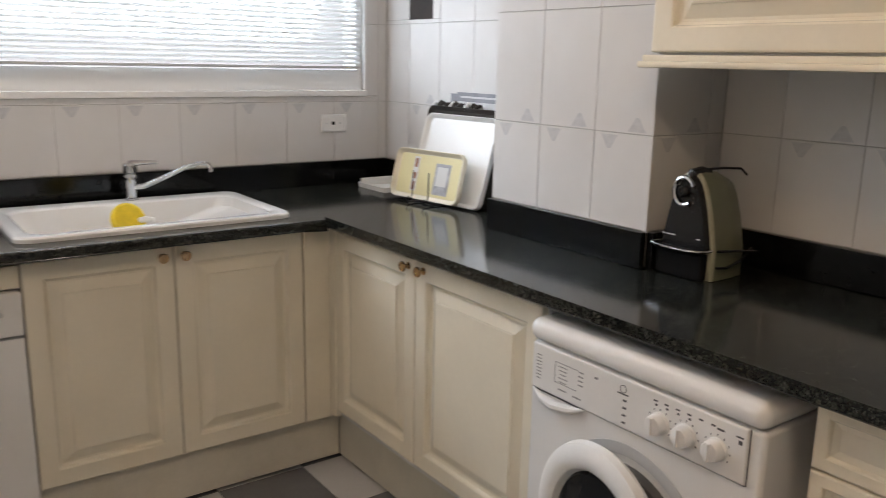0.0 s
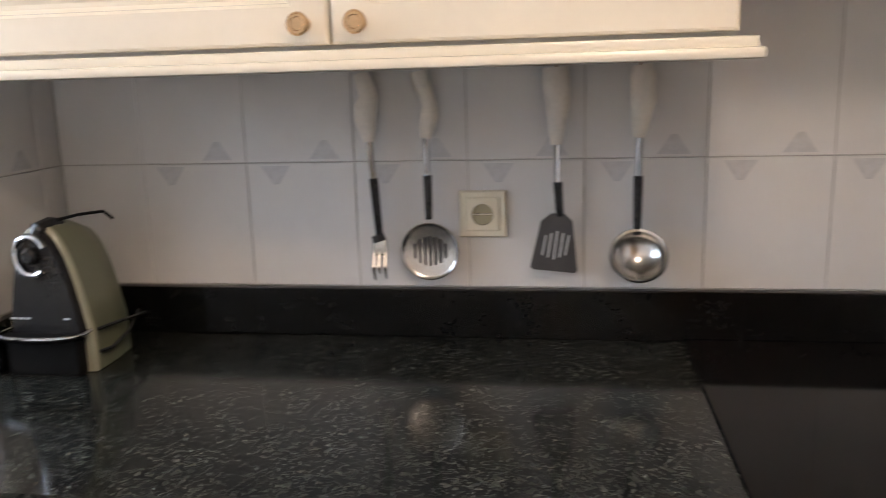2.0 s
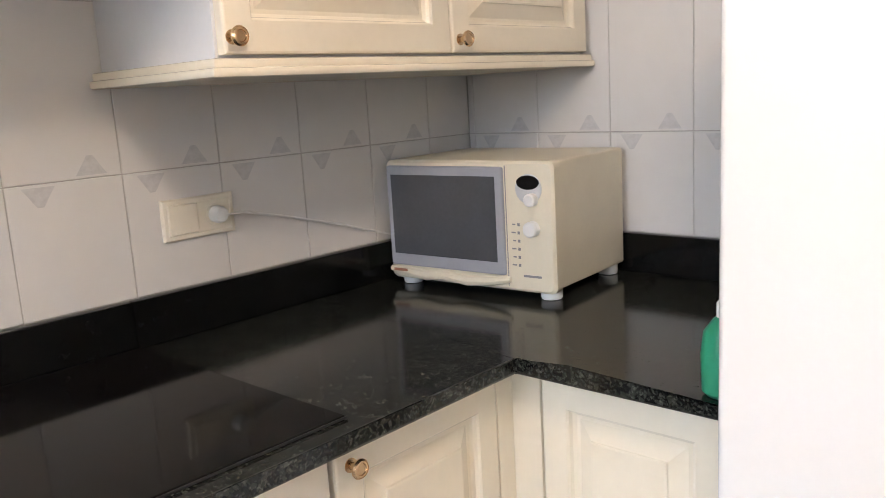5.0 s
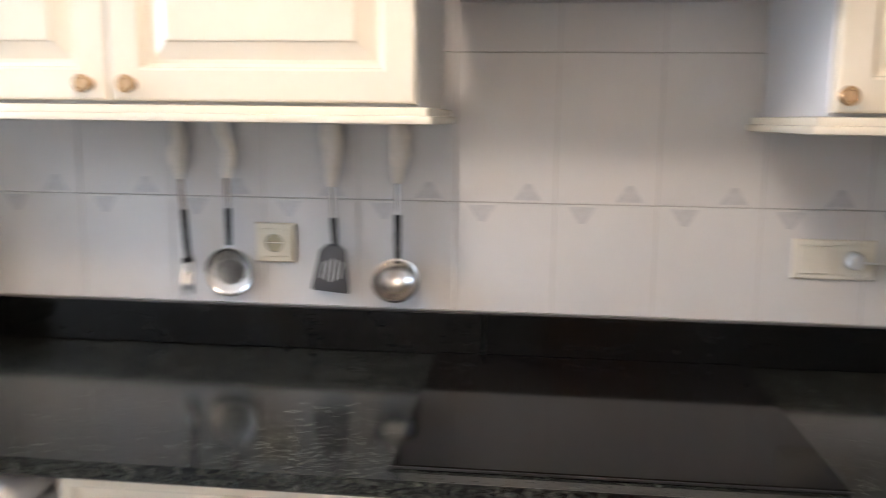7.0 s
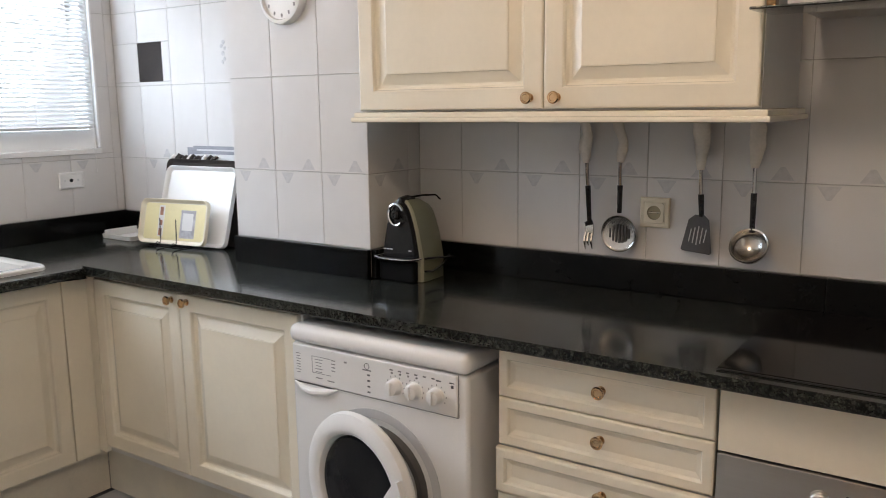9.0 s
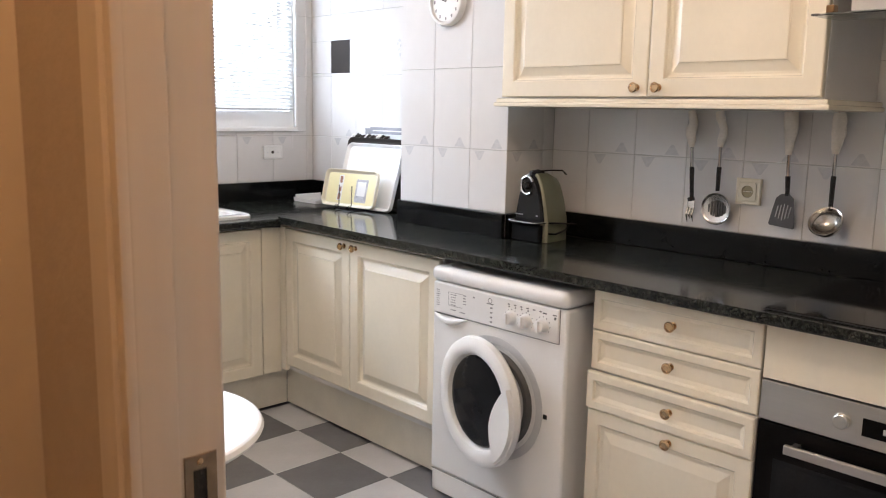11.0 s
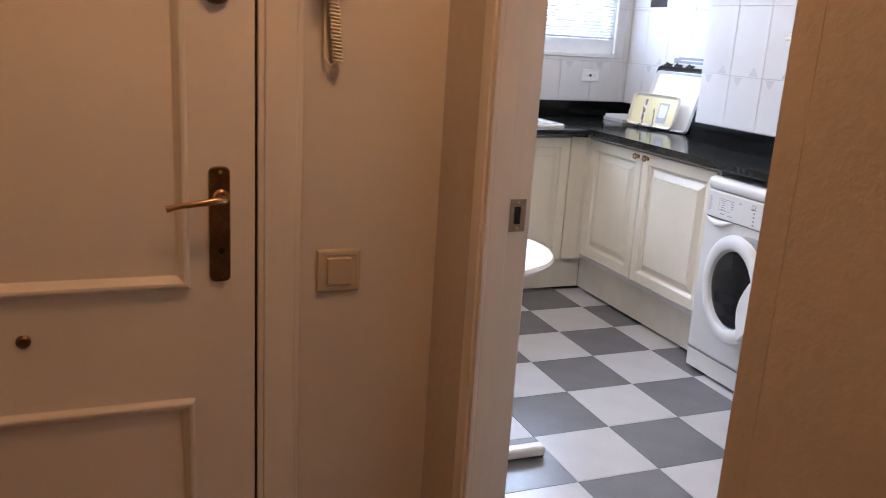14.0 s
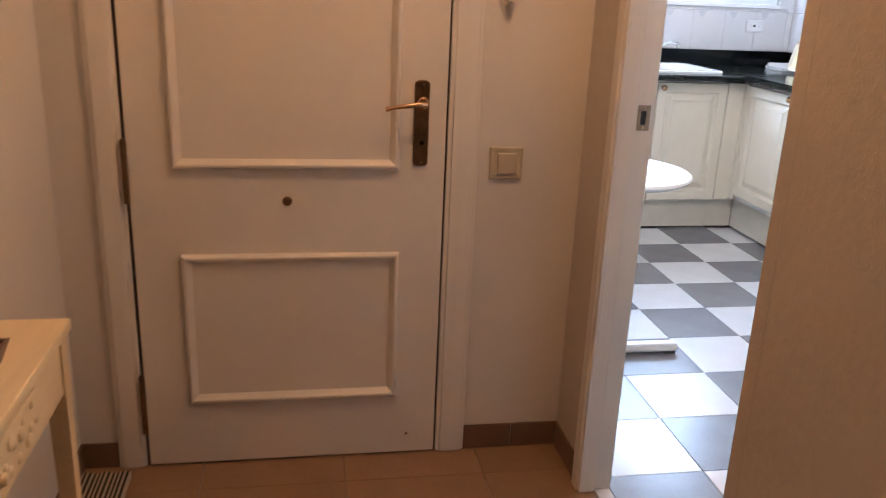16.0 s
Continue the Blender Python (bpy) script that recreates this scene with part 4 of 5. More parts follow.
m = facing((EAST - 0.0005, 0.577, 1.165), (0, -1, 0), (-1, 0, 0))
se = thing("power_socket", m.translation, "single ivory power socket on the tiled wall", "socket")
bm = nested((-0.044, -0.044, 0), X, Y, Z, 0.088, 0.088, [(0, 0), (0, 0.007), (0.003, 0.0105), (0.012, 0.0115), (0.0135, 0.0095)])
bm.transform(m)
part("plate", bm, IVORY, se)
bm = bmesh.new()
N, outer, rim, low = 32, [], [], []
for i in range(N):
    a = 2 * math.pi * (i + 0.5) / N
    c, s = math.cos(a), math.sin(a)
    k = 0.029 / max(abs(c), abs(s))
    outer.append(bm.verts.new((k * c, k * s, 0.0145)))
    rim.append(bm.verts.new((0.0205 * c, 0.0205 * s, 0.0145)))
    low.append(bm.verts.new((k * c, k * s, 0.0096)))
for i in range(N):
    j = (i + 1) % N
    bm.faces.new((outer[i], outer[j], rim[j], rim[i]))
    bm.faces.new((low[i], low[j], outer[j], outer[i]))
bm.transform(m)
part("insert", bm, IVORY, se)
# well too shallow to darken by itself, so its colour carries the shade
bm = turned([(0.0205, 0.0145), (0.0195, 0.0098), (0, 0.0098)], Matrix.Identity(4), 32, closed=False)
bm.transform(m)
well = part("socket_well", bm, SHADEIVORY, se, "round socket well with its shade put into the colour")
for s in (-1, 1):
    bm = turned([(0.0028, 0.0098), (0.0028, 0.0102), (0, 0.0102)], Matrix.Translation((s * 0.0095, 0, 0)), 10)
    bm.transform(m)
    part("pin_hole", bm, BLACKPLASTIC, well)
bm = box(-0.016, 0.016, -0.0012, 0.0012, 0.0099, 0.0112)
bm.transform(m)
part("web", bm, IVORY, well)
m = facing((EAST - 0.0005, -0.622, 1.162), (0, -1, 0), (-1, 0, 0))
sd = wall_plate("power_socket", m, 0.165, 0.084, PALEIVORY, "double ivory switch and power socket with a plug", "socket")
bm = nested((-0.072, -0.030, 0.009), X, Y, Z, 0.066, 0.060, [(0, 0), (0, 0.003), (0.002, 0.005)])
bm.transform(m)
part("rocker", bm, PALEIVORY, sd)
schuko(m, 0.038, sd, PALEIVORY)
bm = turned([(0.018, 0.004), (0.018, 0.026), (0.014, 0.034), (0.006, 0.036), (0, 0.036)], Matrix.Translation((0.038, 0, 0)), 24)
bm.transform(m)
plug = thing("plug_cable", m.translation + Vector((-0.01, -0.038, 0)), "white plug with its cable running to the microwave", "cable")
part("plug", bm, WHITEPLASTIC, plug)
part("cable", tube([(1.93, -0.672, 1.160), (1.945, -0.72, 1.158), (1.951, -0.82, 1.135), (1.951, -0.98, 1.092), (1.948, -1.10, 1.055), (1.945, -1.18, 1.03)], 0.0027, 8), WHITEPLASTIC, plug)
m = facing((1.700, NORTH - 0.0005, 1.178), (1, 0, 0), (0, -1, 0))
sn = wall_plate("aerial_socket", m, 0.118, 0.072, WHITEPLASTIC, "white aerial socket plate on the tiled wall", "socket")
for dx_, r in ((-0.004, 0.008), (0.028, 0.004), (-0.034, 0.003)):
    bm = turned([(r, 0.0085), (r, 0.0105), (0, 0.0105)], Matrix.Translation((dx_, 0, 0)), 16)
    bm.transform(m)
    part("jack", bm, BLACKPLASTIC if r > 0.005 else PALEGREY, sn)
m = facing((-0.627, HALLNORTH - 0.0005, 0.892), (1, 0, 0), (0, -1, 0))
sh = wall_plate("light_switch", m, 0.092, 0.090, OLDSWITCH, "square ivory light switch on the hall wall", "light switch")
bm = nested((-0.026, -0.029, 0.009), X, Y, Z, 0.052, 0.058, [(0, 0), (0, 0.003), (0.002, 0.006)])
bm.transform(m)
part("rocker", bm, OLDSWITCH, sh)

intercom = thing("door_intercom", (-0.66, HALLNORTH, 1.464), "ivory wall intercom handset with a coiled cord", "intercom")
part("base", box(-0.694, -0.622, HALLNORTH - 0.030, HALLNORTH - 0.0005, 1.461, 1.674, 0.008, segs=3), IVORY, intercom)
part("handset", box(-0.692, -0.650, HALLNORTH - 0.070, HALLNORTH - 0.031, 1.470, 1.679, 0.014, segs=3), IVORY, intercom)
pts = []
for k in range(190):
    a = k * 2 * math.pi / 10
    s = k / 189
    pts.append((-0.655 + 0.008 * math.cos(a) + 0.012 * s, HALLNORTH - 0.022 + 0.008 * math.sin(a), 1.444 - 0.125 * s))
part("coiled_cord", tube([(-0.672, HALLNORTH - 0.02, 1.464)] + pts, 0.0028, 6), IVORY, intercom)
part("cord_return", tube([(-0.645, HALLNORTH - 0.02, 1.324), (-0.655, HALLNORTH - 0.015, 1.309), (-0.668, HALLNORTH - 0.012, 1.324), (-0.668, HALLNORTH - 0.012, 1.464)], 0.003, 6), IVORY, intercom)

# ---- utensils hanging from the wall cabinet ----
UX = 1.925


def utensil(name, y, zt, zh, label, lean=0.0, wave=()):
    """The grip from its hook down to zt by rows of (sideways shift, half width), then shank and neck down to zh, where the head begins."""
    ob = thing(name, (UX, y, zh), label, "kitchen utensil", "utensils hanging under the wall cabinet")
    rows = [(UX, y + dy_, 1.430 - (1.430 - zt) * k / (len(wave) - 1)) for k, (dy_, w) in enumerate(wave)]
    bm = tube(rows, [w for dy_, w in wave], 14)
    for v in bm.verts:
        v.co.x = UX + 0.55 * (v.co.x - UX)
    part("grip", bm, BONE, ob, "worn bone-coloured plastic grip")
    part("shank", tube([(UX + 0.002, y, zt + 0.01), (UX + 0.004, y + lean * 0.4, zt - 0.072)], 0.0058, 8), CHROME, ob)
    part("neck", tube([(UX + 0.004, y + lean * 0.4, zt - 0.068), (UX + 0.004, y + lean, zh)], [0.0085, 0.0070], 8), BLACKPLASTIC, ob, "black plastic neck")
    part("hook", tube([(UX, y, 1.415), (UX, y, 1.436), (UX + 0.008, y, 1.440)], 0.002, 6), BRASS, ob)
    return ob


BONE = material("bone_plastic", (0.70, 0.65, 0.58), 0.35, spread=0.12, scale=25, bump=0.04)
fork = utensil("serving_fork", 0.783, 1.305, 1.125, "steel serving fork hanging from a hook", -0.012, ((0.010, 0.013), (0.002, 0.016), (-0.004, 0.017), (0.003, 0.021), (0.005, 0.020), (0.001, 0.016), (0.0, 0.009)))
fy = 0.771
part("collar", tube([(UX + 0.004, fy + 0.004, 1.130), (UX + 0.004, fy, 1.118)], [0.012, 0.013], 10), BLACKPLASTIC, fork)
bm = box(UX, UX + 0.008, fy - 0.014, fy + 0.014, 1.090, 1.122, 0.004)
for dy_, l in ((-0.010, 0.045), (0.002, 0.035), (0.012, 0.048)):
    tube([(UX + 0.004, fy + dy_, 1.095), (UX - 0.006, fy + dy_, 1.070), (UX + 0.004, fy + dy_, 1.090 - l)], [0.0045, 0.004, 0.0015], 6, bm)
part("prongs", bm, UTENSIL, fork)


skim = utensil("skimmer", 0.676, 1.310, 1.160, "round slotted steel skimmer hanging from a hook", 0.0, ((0.010, 0.016), (0.006, 0.017), (-0.002, 0.014), (-0.009, 0.014), (-0.008, 0.016), (-0.003, 0.015), (0.0, 0.010)))
bm = bmesh.new()
rim = turned([(0.053, 0.004), (0.055, 0.002), (0.053, 0.0), (0.047, -0.004), (0.020, -0.009), (0, -0.010), (0, -0.009), (0.020, -0.008), (0.047, -0.003)], Matrix.Translation((UX, 0.675, 1.099)) @ Matrix.Rotation(radians(-90), 4, "Y"), 40, bm, closed=False)
head = part("head", bm, UTENSIL, skim)
for k in range(7):
    w = (0.014, 0.023, 0.027, 0.029, 0.027, 0.023, 0.014)[k]
    part("slot", box(UX + 0.0015, UX + 0.0100, 0.675 + (k - 3) * 0.0095 - 0.0017, 0.675 + (k - 3) * 0.0095 + 0.0017, 1.099 - w, 1.099 + w), RUBBER, head)
spat = utensil("slotted_spatula", 0.440, 1.295, 1.165, "slotted black-grey spatula hanging from a hook", -0.006, ((0.002, 0.022), (0.001, 0.025), (-0.001, 0.024), (-0.002, 0.021), (-0.001, 0.017), (0.0, 0.014), (0.0, 0.010)))
bm = bmesh.new()
outline = [(0.450, 1.170), (0.426, 1.170), (0.411, 1.156), (0.402, 1.064), (0.406, 1.059), (0.483, 1.066), (0.488, 1.071), (0.468, 1.156)]
lo = [bm.verts.new((UX + 0.003, y, z_)) for y, z_ in outline]
hi = [bm.verts.new((UX - 0.0005, y, z_)) for y, z_ in outline]
for i in range(len(outline)):
    j = (i + 1) % len(outline)
    bm.faces.new((lo[i], lo[j], hi[j], hi[i]))
bm.faces.new(lo)
bm.faces.new(hi)
blade = part("blade", bm, material("dark_steel", (0.09, 0.09, 0.095), 0.32, metal=0.7, spread=0.1), spat)
for k in range(5):
    y = 0.419 + 0.0105 * k
    part("slot", tube([(UX - 0.0006, y + 0.005, 1.085 + 0.004 * abs(k - 2)), (UX - 0.0006, y - 0.002, 1.138 - 0.004 * abs(k - 2))], 0.0018, 6), PALEGREY, blade)
ladle = utensil("soup_ladle", 0.296, 1.305, 1.130, "round steel soup ladle hanging from a hook", 0.0, ((-0.002, 0.017), (-0.005, 0.023), (-0.004, 0.021), (-0.006, 0.023), (-0.003, 0.018), (-0.001, 0.015), (0.0, 0.010)))
bm = turned([(0.046, 0.010), (0.050, 0.012), (0.052, 0.009), (0.050, 0.002), (0.044, -0.014), (0.032, -0.026), (0.016, -0.033), (0, -0.035), (0, -0.033), (0.030, -0.024), (0.042, -0.012)], Matrix.Translation((UX - 0.020, 0.295, 1.094)) @ Matrix.Rotation(radians(-56), 4, "Y"), 40, closed=False)
part("bowl", bm, UTENSIL, ladle)

# ---- coffee machine ----
coffee = thing("coffee_machine", (1.76, 1.33, 0.926), "small green and black capsule coffee machine on the worktop", "coffee machine")
CYC = 1.322


def arch_loop(x, w0, h, bm, zb=0.9262, foot=None, n=18):
    """A tall pointed arch across y at the depth x."""
    out = []
    for k in range(n + 1):
        s = k / n
        a = -1 + 2 * s
        zz = zb + h * (1 - abs(a) ** 2.6)
        out.append(bm.verts.new((x, CYC + a * w0 / 2, zz)))
    if foot is not None:
        out = [bm.verts.new((x, CYC - w0 / 2, foot))] + out + [bm.verts.new((x, CYC + w0 / 2, foot))]
    return out


def arch_body(rows, mat, name, parent, label=""):
    bm = bmesh.new()
    loops = [arch_loop(*row[:3], bm, *row[3:]) for row in rows]
    for p, q in zip(loops, loops[1:]):
        for i in range(len(p) - 1):
            bm.faces.new((p[i], p[i + 1], q[i + 1], q[i]))
        bm.faces.new((p[0], p[-1], q[-1], q[0]))
    bm.faces.new(loops[0])
    bm.faces.new(loops[-1])
    return part(name, bm, mat, parent, label)


part("capsule_drawer", lofted([(1.690, 1.711, 1.258, 1.394, 0.010, 0.9262), (1.686, 1.711, 1.254, 1.398, 0.010, 0.932), (1.686, 1.711, 1.254, 1.398, 0.010, 0.9915)], (True, True)), MATTBLACK, coffee, "matt black drawer under the machine")
arch_body([(1.7212, 0.156, 0.187, 1.0005, 0.9265), (1.735, 0.160, 0.190, 1.0005, 0.9265), (1.79, 0.158, 0.186, 1.0005, 0.9265), (1.84, 0.146, 0.165, 1.0005, 0.9265), (1.870, 0.104, 0.120, 1.0005, 0.9265)], OLIVE, "shell", coffee, "rounded olive green shell, shade of the corner in its colour")
arch_body([(1.712, 0.152, 0.183, 1.0005, 0.9265), (1.715, 0.157, 0.188, 1.0005, 0.9265), (1.7210, 0.160, 0.189, 1.0005, 0.9265)], GREENPAINT, "shell_rim", coffee, "pale cream-green rim round the front")
arch_body([(1.697, 0.130, 0.170, 1.0005), (1.704, 0.138, 0.178, 1.0005), (1.7118, 0.141, 0.180, 1.0005)], BLACKPLASTIC, "face", coffee, "glossy black front")
part("drip_tray", lofted([(1.668, 1.711, 1.262, 1.392, 0.020, 0.992), (1.660, 1.711, 1.254, 1.400, 0.024, 1.0004)], (True, True)), MATTBLACK, coffee)
part("drip_rim", tube([(1.712, 1.246, 1.004), (1.690, 1.243, 1.004), (1.668, 1.252, 1.004), (1.655, 1.280, 1.004), (1.651, 1.325, 1.004), (1.655, 1.370, 1.004), (1.668, 1.398, 1.004), (1.690, 1.400, 1.004), (1.712, 1.398, 1.004)], 0.0035, 8), CHROME, coffee, "chrome drip tray rim")
ringf = Matrix.Translation((1.699, 1.328, 1.140)) @ faceout
bm = bmesh.new()
tube([(1.693, 1.328 + 0.029 * math.cos(radians(a)), 1.140 + 0.034 * math.sin(radians(a))) for a in range(-130, 165, 15)], 0.0062, 8, bm)
part("chrome_ring", bm, CHROME, coffee, "open chrome ring round the spout")
part("spout", turned([(0.015, -0.004), (0.015, 0.014), (0.010, 0.020), (0, 0.020)], ringf, 20), BLACKPLASTIC, coffee)
part("lever_cap", tube([(1.705, 1.322, 1.172), (1.708, 1.319, 1.184), (1.735, 1.314, 1.190), (1.765, 1.310, 1.186)], [0.010, 0.013, 0.011, 0.007], 10), BLACKPLASTIC, coffee)
part("lever", tube([(1.735, 1.314, 1.192), (1.78, 1.285, 1.197), (1.82, 1.262, 1.196), (1.835, 1.254, 1.180)], 0.003, 8), BLACKPLASTIC, coffee, "thin black closing lever")
part("power_cord", tube([(1.72, 1.236, 1.003), (1.76, 1.234, 1.000), (1.83, 1.234, 0.992), (1.885, 1.236, 0.985)], 0.0035, 6), BLACKPLASTIC, coffee)
part("power_cord", tube([(1.72, 1.236, 0.962), (1.76, 1.236, 0.957), (1.82, 1.238, 0.968), (1.86, 1.236, 0.997)], 0.0035, 6), BLACKPLASTIC, coffee)
bm = bmesh.new()
for y in (1.278, 1.352, 1.366, 1.380):
    box(1.6955, 1.6972, y - 0.005, y + 0.005, 1.026, 1.029, 0, bm)
tagged(part("button_print", bm, PALEGREY, coffee), kind="stuff")

# ---- trays by the pillar ----
def tray(name, centre, w, h, lean, yaw, mat, label, rim=0.014):
    """A shallow tray standing on its long edge and leaning back."""
    ob = thing(name, centre, label, "tray")
    m = Matrix.Translation(centre) @ Matrix.Rotation(radians(yaw), 4, "Z") @ Matrix.Rotation(radians(lean), 4, "Y") @ Matrix(((0, 0, -1, 0), (-1, 0, 0, 0), (0, 1, 0, 0), (0, 0, 0, 1)))
    bm = lofted([(-w / 2, w / 2, 0, h, 0.03, -0.003), (-w / 2, w / 2, 0, h, 0.03, rim), (-w / 2 + 0.006, w / 2 - 0.006, 0.006, h - 0.006, 0.028, rim), (-w / 2 + 0.016, w / 2 - 0.016, 0.016, h - 0.016, 0.022, 0.001)], (True, True))
    bm.transform(m)
    part("body", bm, mat, ob)
    bm = lofted([(-w / 2, w / 2, 0, h, 0.03, rim + 0.0003), (-w / 2 + 0.002, w / 2 - 0.002, 0.002, h - 0.002, 0.029, rim + 0.003), (-w / 2 + 0.006, w / 2 - 0.006, 0.006, h - 0.006, 0.028, rim + 0.0003)], (False, False))
    bm.transform(m)
    part("rim", bm, mat, ob)
    return ob, m


big, m = tray("serving_tray", (1.800, 2.475, 0.9268), 0.400, 0.330, 17, 4, WHITEPLASTIC, "large white plastic serving tray leaning on the wall")
small, m = tray("serving_tray", (1.742, 2.520, 0.937), 0.360, 0.185, 14, 8, IVORY, "small cream tray printed with a yellow picture", 0.012)


def on_tray(x0, x1, y0, y1, mat, name, lift=0.0016):
    bm = box(x0, x1, y0, y1, 0.0008, lift)
    bm.transform(m)
    part(name, bm, mat, small)


on_tray(-0.160, 0.160, 0.018, 0.167, PALEYELLOW, "yellow_print")
on_tray(0.035, 0.112, 0.028, 0.142, GREYPICTURE, "picture", 0.0022)
on_tray(0.045, 0.100, 0.060, 0.130, CARCASS, "picture_cup", 0.0026)
on_tray(-0.085, -0.055, 0.030, 0.158, CARCASS, "print_band", 0.0022)
for k, hh in enumerate((0.030, 0.022, 0.034)):
    on_tray(-0.079, -0.062, 0.034 + 0.042 * k, 0.034 + 0.042 * k + hh, REDPRINT, "print_mark", 0.0028)
oven_tray, om = tray("oven_tray", (1.868, 2.475, 0.9268), 0.520, 0.348, 9, 0, DARKHOLE, "large dark oven tray leaning behind the serving trays", 0.010)
# dark and white teeth for the unidentified bristly fringe along the rim
for k in range(11):
    u = -0.245 + 0.026 * k + 0.006 * math.sin(2.1 * k)
    bm = tube([(u, 0.340, 0.002), (u + 0.006, 0.352, 0.001), (u + 0.016, 0.362 + 0.004 * math.sin(1.7 * k), -0.002), (u + 0.026, 0.360, -0.004)], [0.007, 0.008, 0.007, 0.004], 8)
    bm.transform(om)
    part("rim_clip", bm, DARKHOLE if k % 4 else WHITEPLASTIC, oven_tray, "tooth of the bristly fringe on the tray rim")
foil = thing("plastic_tray", (1.86, 2.50, 1.25), "thin clear plastic trays stacked behind the oven tray", "plastic tray")
for k in range(6):
    bm = box(1.9325 + 0.004 * k, 1.9345 + 0.004 * k, 2.16 + 0.012 * k, 2.58 + 0.016 * k - 0.05 * (k % 2), 1.0225, 1.293 + 0.0065 * k, 0.0008)
    part("sheet", bm, SMOKE if k % 3 else PALEGREY, foil)
stand = thing("wire_tray_stand", (1.72, 2.50, 0.926), "bent dark wire stand holding the trays upright", "wire stand")
for y in (2.455, 2.555):
    part("wire", tube([(1.86, y, 0.929), (1.72, y, 0.929), (1.696, y, 0.932), (1.690, y, 0.945), (1.700, y, 0.953), (1.712, y, 0.945), (1.716, y, 0.960), (1.722, y + 0.006, 1.010), (1.728, y + 0.012, 1.045)], 0.0022, 6), WIRE, stand)
part("wire", tube([(1.75, 2.455, 0.929), (1.75, 2.555, 0.929)], 0.0022, 6), WIRE, stand)
flat = thing("cutlery_tray", (1.82, 2.93, 0.926), "flat white plastic tray lying in the worktop corner", "tray")
bm = lofted([(1.745, 1.915, 2.80, 3.00, 0.01, 0.9262), (1.742, 1.918, 2.797, 3.003, 0.012, 0.945), (1.746, 1.914, 2.801, 2.999, 0.010, 0.945), (1.750, 1.910, 2.805, 2.995, 0.01, 0.930)], (True, True))
part("body", bm, WHITEPLASTIC, flat)
part("end_board", box(1.75, 1.91, 2.982, 2.990, 0.931, 0.962, 0.002), WHITEPLASTIC, flat)

# flue hole, clock and wall marks
flue = thing("flue_opening", (EAST, 2.87, 1.60), "dark square flue opening cut through the wall tiles", "wall opening")
# only a shallow panel; the depth's darkness is in its colour
part("opening", nested((EAST + 0.0027, 2.79, 1.600), Y, Z, -X, 0.165, 0.168, [(0, 0), (0, 0.0021), (0.008, 0.0021), (0.014, 0.0006)]), FLUE, flue)
clock = thing("wall_clock", (PX, 1.757, 1.85), "round white wall clock on the tiled pillar", "wall clock")
cm = Matrix.Translation((PX - 0.0005, 1.757, 1.845)) @ faceout
part("case", turned([(0.094, 0), (0.096, 0.020), (0.092, 0.030), (0.082, 0.032), (0.078, 0.024)], cm, 48, closed=False), WHITEPLASTIC, clock)
dial = part("dial", turned([(0.079, 0.004), (0.079, 0.022), (0, 0.022)], cm, 40), TABLEWHITE, clock)
bm = bmesh.new()
for k in range(12):
    a = radians(30 * k)
    y, zz = 1.757 + 0.066 * math.cos(a), 1.845 + 0.066 * math.sin(a)
    box(PX - 0.0238, PX - 0.0222, y - 0.003, y + 0.003, zz - 0.006, zz + 0.006, 0, bm)
tagged(part("hour_scale", bm, MIDPRINT, dial), kind="stuff")
part("clock_arm", tube([(PX - 0.025, 1.757, 1.845), (PX - 0.025, 1.735, 1.885)], 0.002, 5), BLACKPLASTIC, dial)
part("clock_arm", tube([(PX - 0.025, 1.757, 1.845), (PX - 0.025, 1.80, 1.860)], 0.002, 5), BLACKPLASTIC, dial)
deco = thing("tile_sticker", (EAST, 2.395, 1.70), "small grey painted motif on a wall tile", "sticker")
bm = bmesh.new()
for k, (dy_, dz) in enumerate(((0.0, 0.045), (0.012, 0.03), (-0.008, 0.02), (0.004, 0.0), (-0.004, -0.022), (0.008, -0.034))):
    turned([(0.009 - 0.001 * (k % 3), 0), (0.009 - 0.001 * (k % 3), 0.0012), (0, 0.0014)], Matrix.Translation((EAST - 0.0002, 2.395 + dy_, 1.70 + dz)) @ faceout, 10, bm)
part("motif", bm, MOTIF, deco)

# ---- microwave ----
mw = thing("microwave", (1.62, -1.28, 0.926), "ivory microwave oven standing in the worktop corner", "microwave")
MY, MX0, MX1, MZ0, MZ1 = -1.085, 1.400, 1.865, 0.950, 1.231
part("case", box(MX0 + 0.004, MX1 - 0.004, -1.425, MY - 0.030, MZ0, MZ1, 0.008), MICROCASE, mw)
fm = part("front_frame", lofted([(MX0, MX1, MZ0 - 0.006, MZ1, 0.016, 0.0), (MX0, MX1, MZ0 - 0.006, MZ1, 0.016, 0.024), (MX0 + 0.006, MX1 - 0.006, MZ0, MZ1 - 0.006, 0.014, 0.030)], (True, True)).copy(), MICROCASE, mw)
for v in fm.data.vertices:
    x, y, zz = v.co
    v.co = (x, MY - 0.030 + (zz + ORIGIN[mw].z) - ORIGIN[mw].y, y + ORIGIN[mw].y - ORIGIN[mw].z)
bmx = bmesh.new()
bmx.from_mesh(fm.data)
bmesh.ops.recalc_face_normals(bmx, faces=bmx.faces)
bmx.to_mesh(fm.data)
bmx.free()
mdoor = part("door", box(1.523, MX1 - 0.010, MY - 0.004, MY + 0.010, 0.978, MZ1 - 0.012, 0.006), MICROFRAME, mw, "grey framed microwave door")
part("door_window", nested((1.541, MY + 0.0095, 1.008), X, Z, Y, 0.298, 0.190, [(0, 0), (0, 0.0020), (0.004, 0.0012)]), MICROPANE, mdoor)
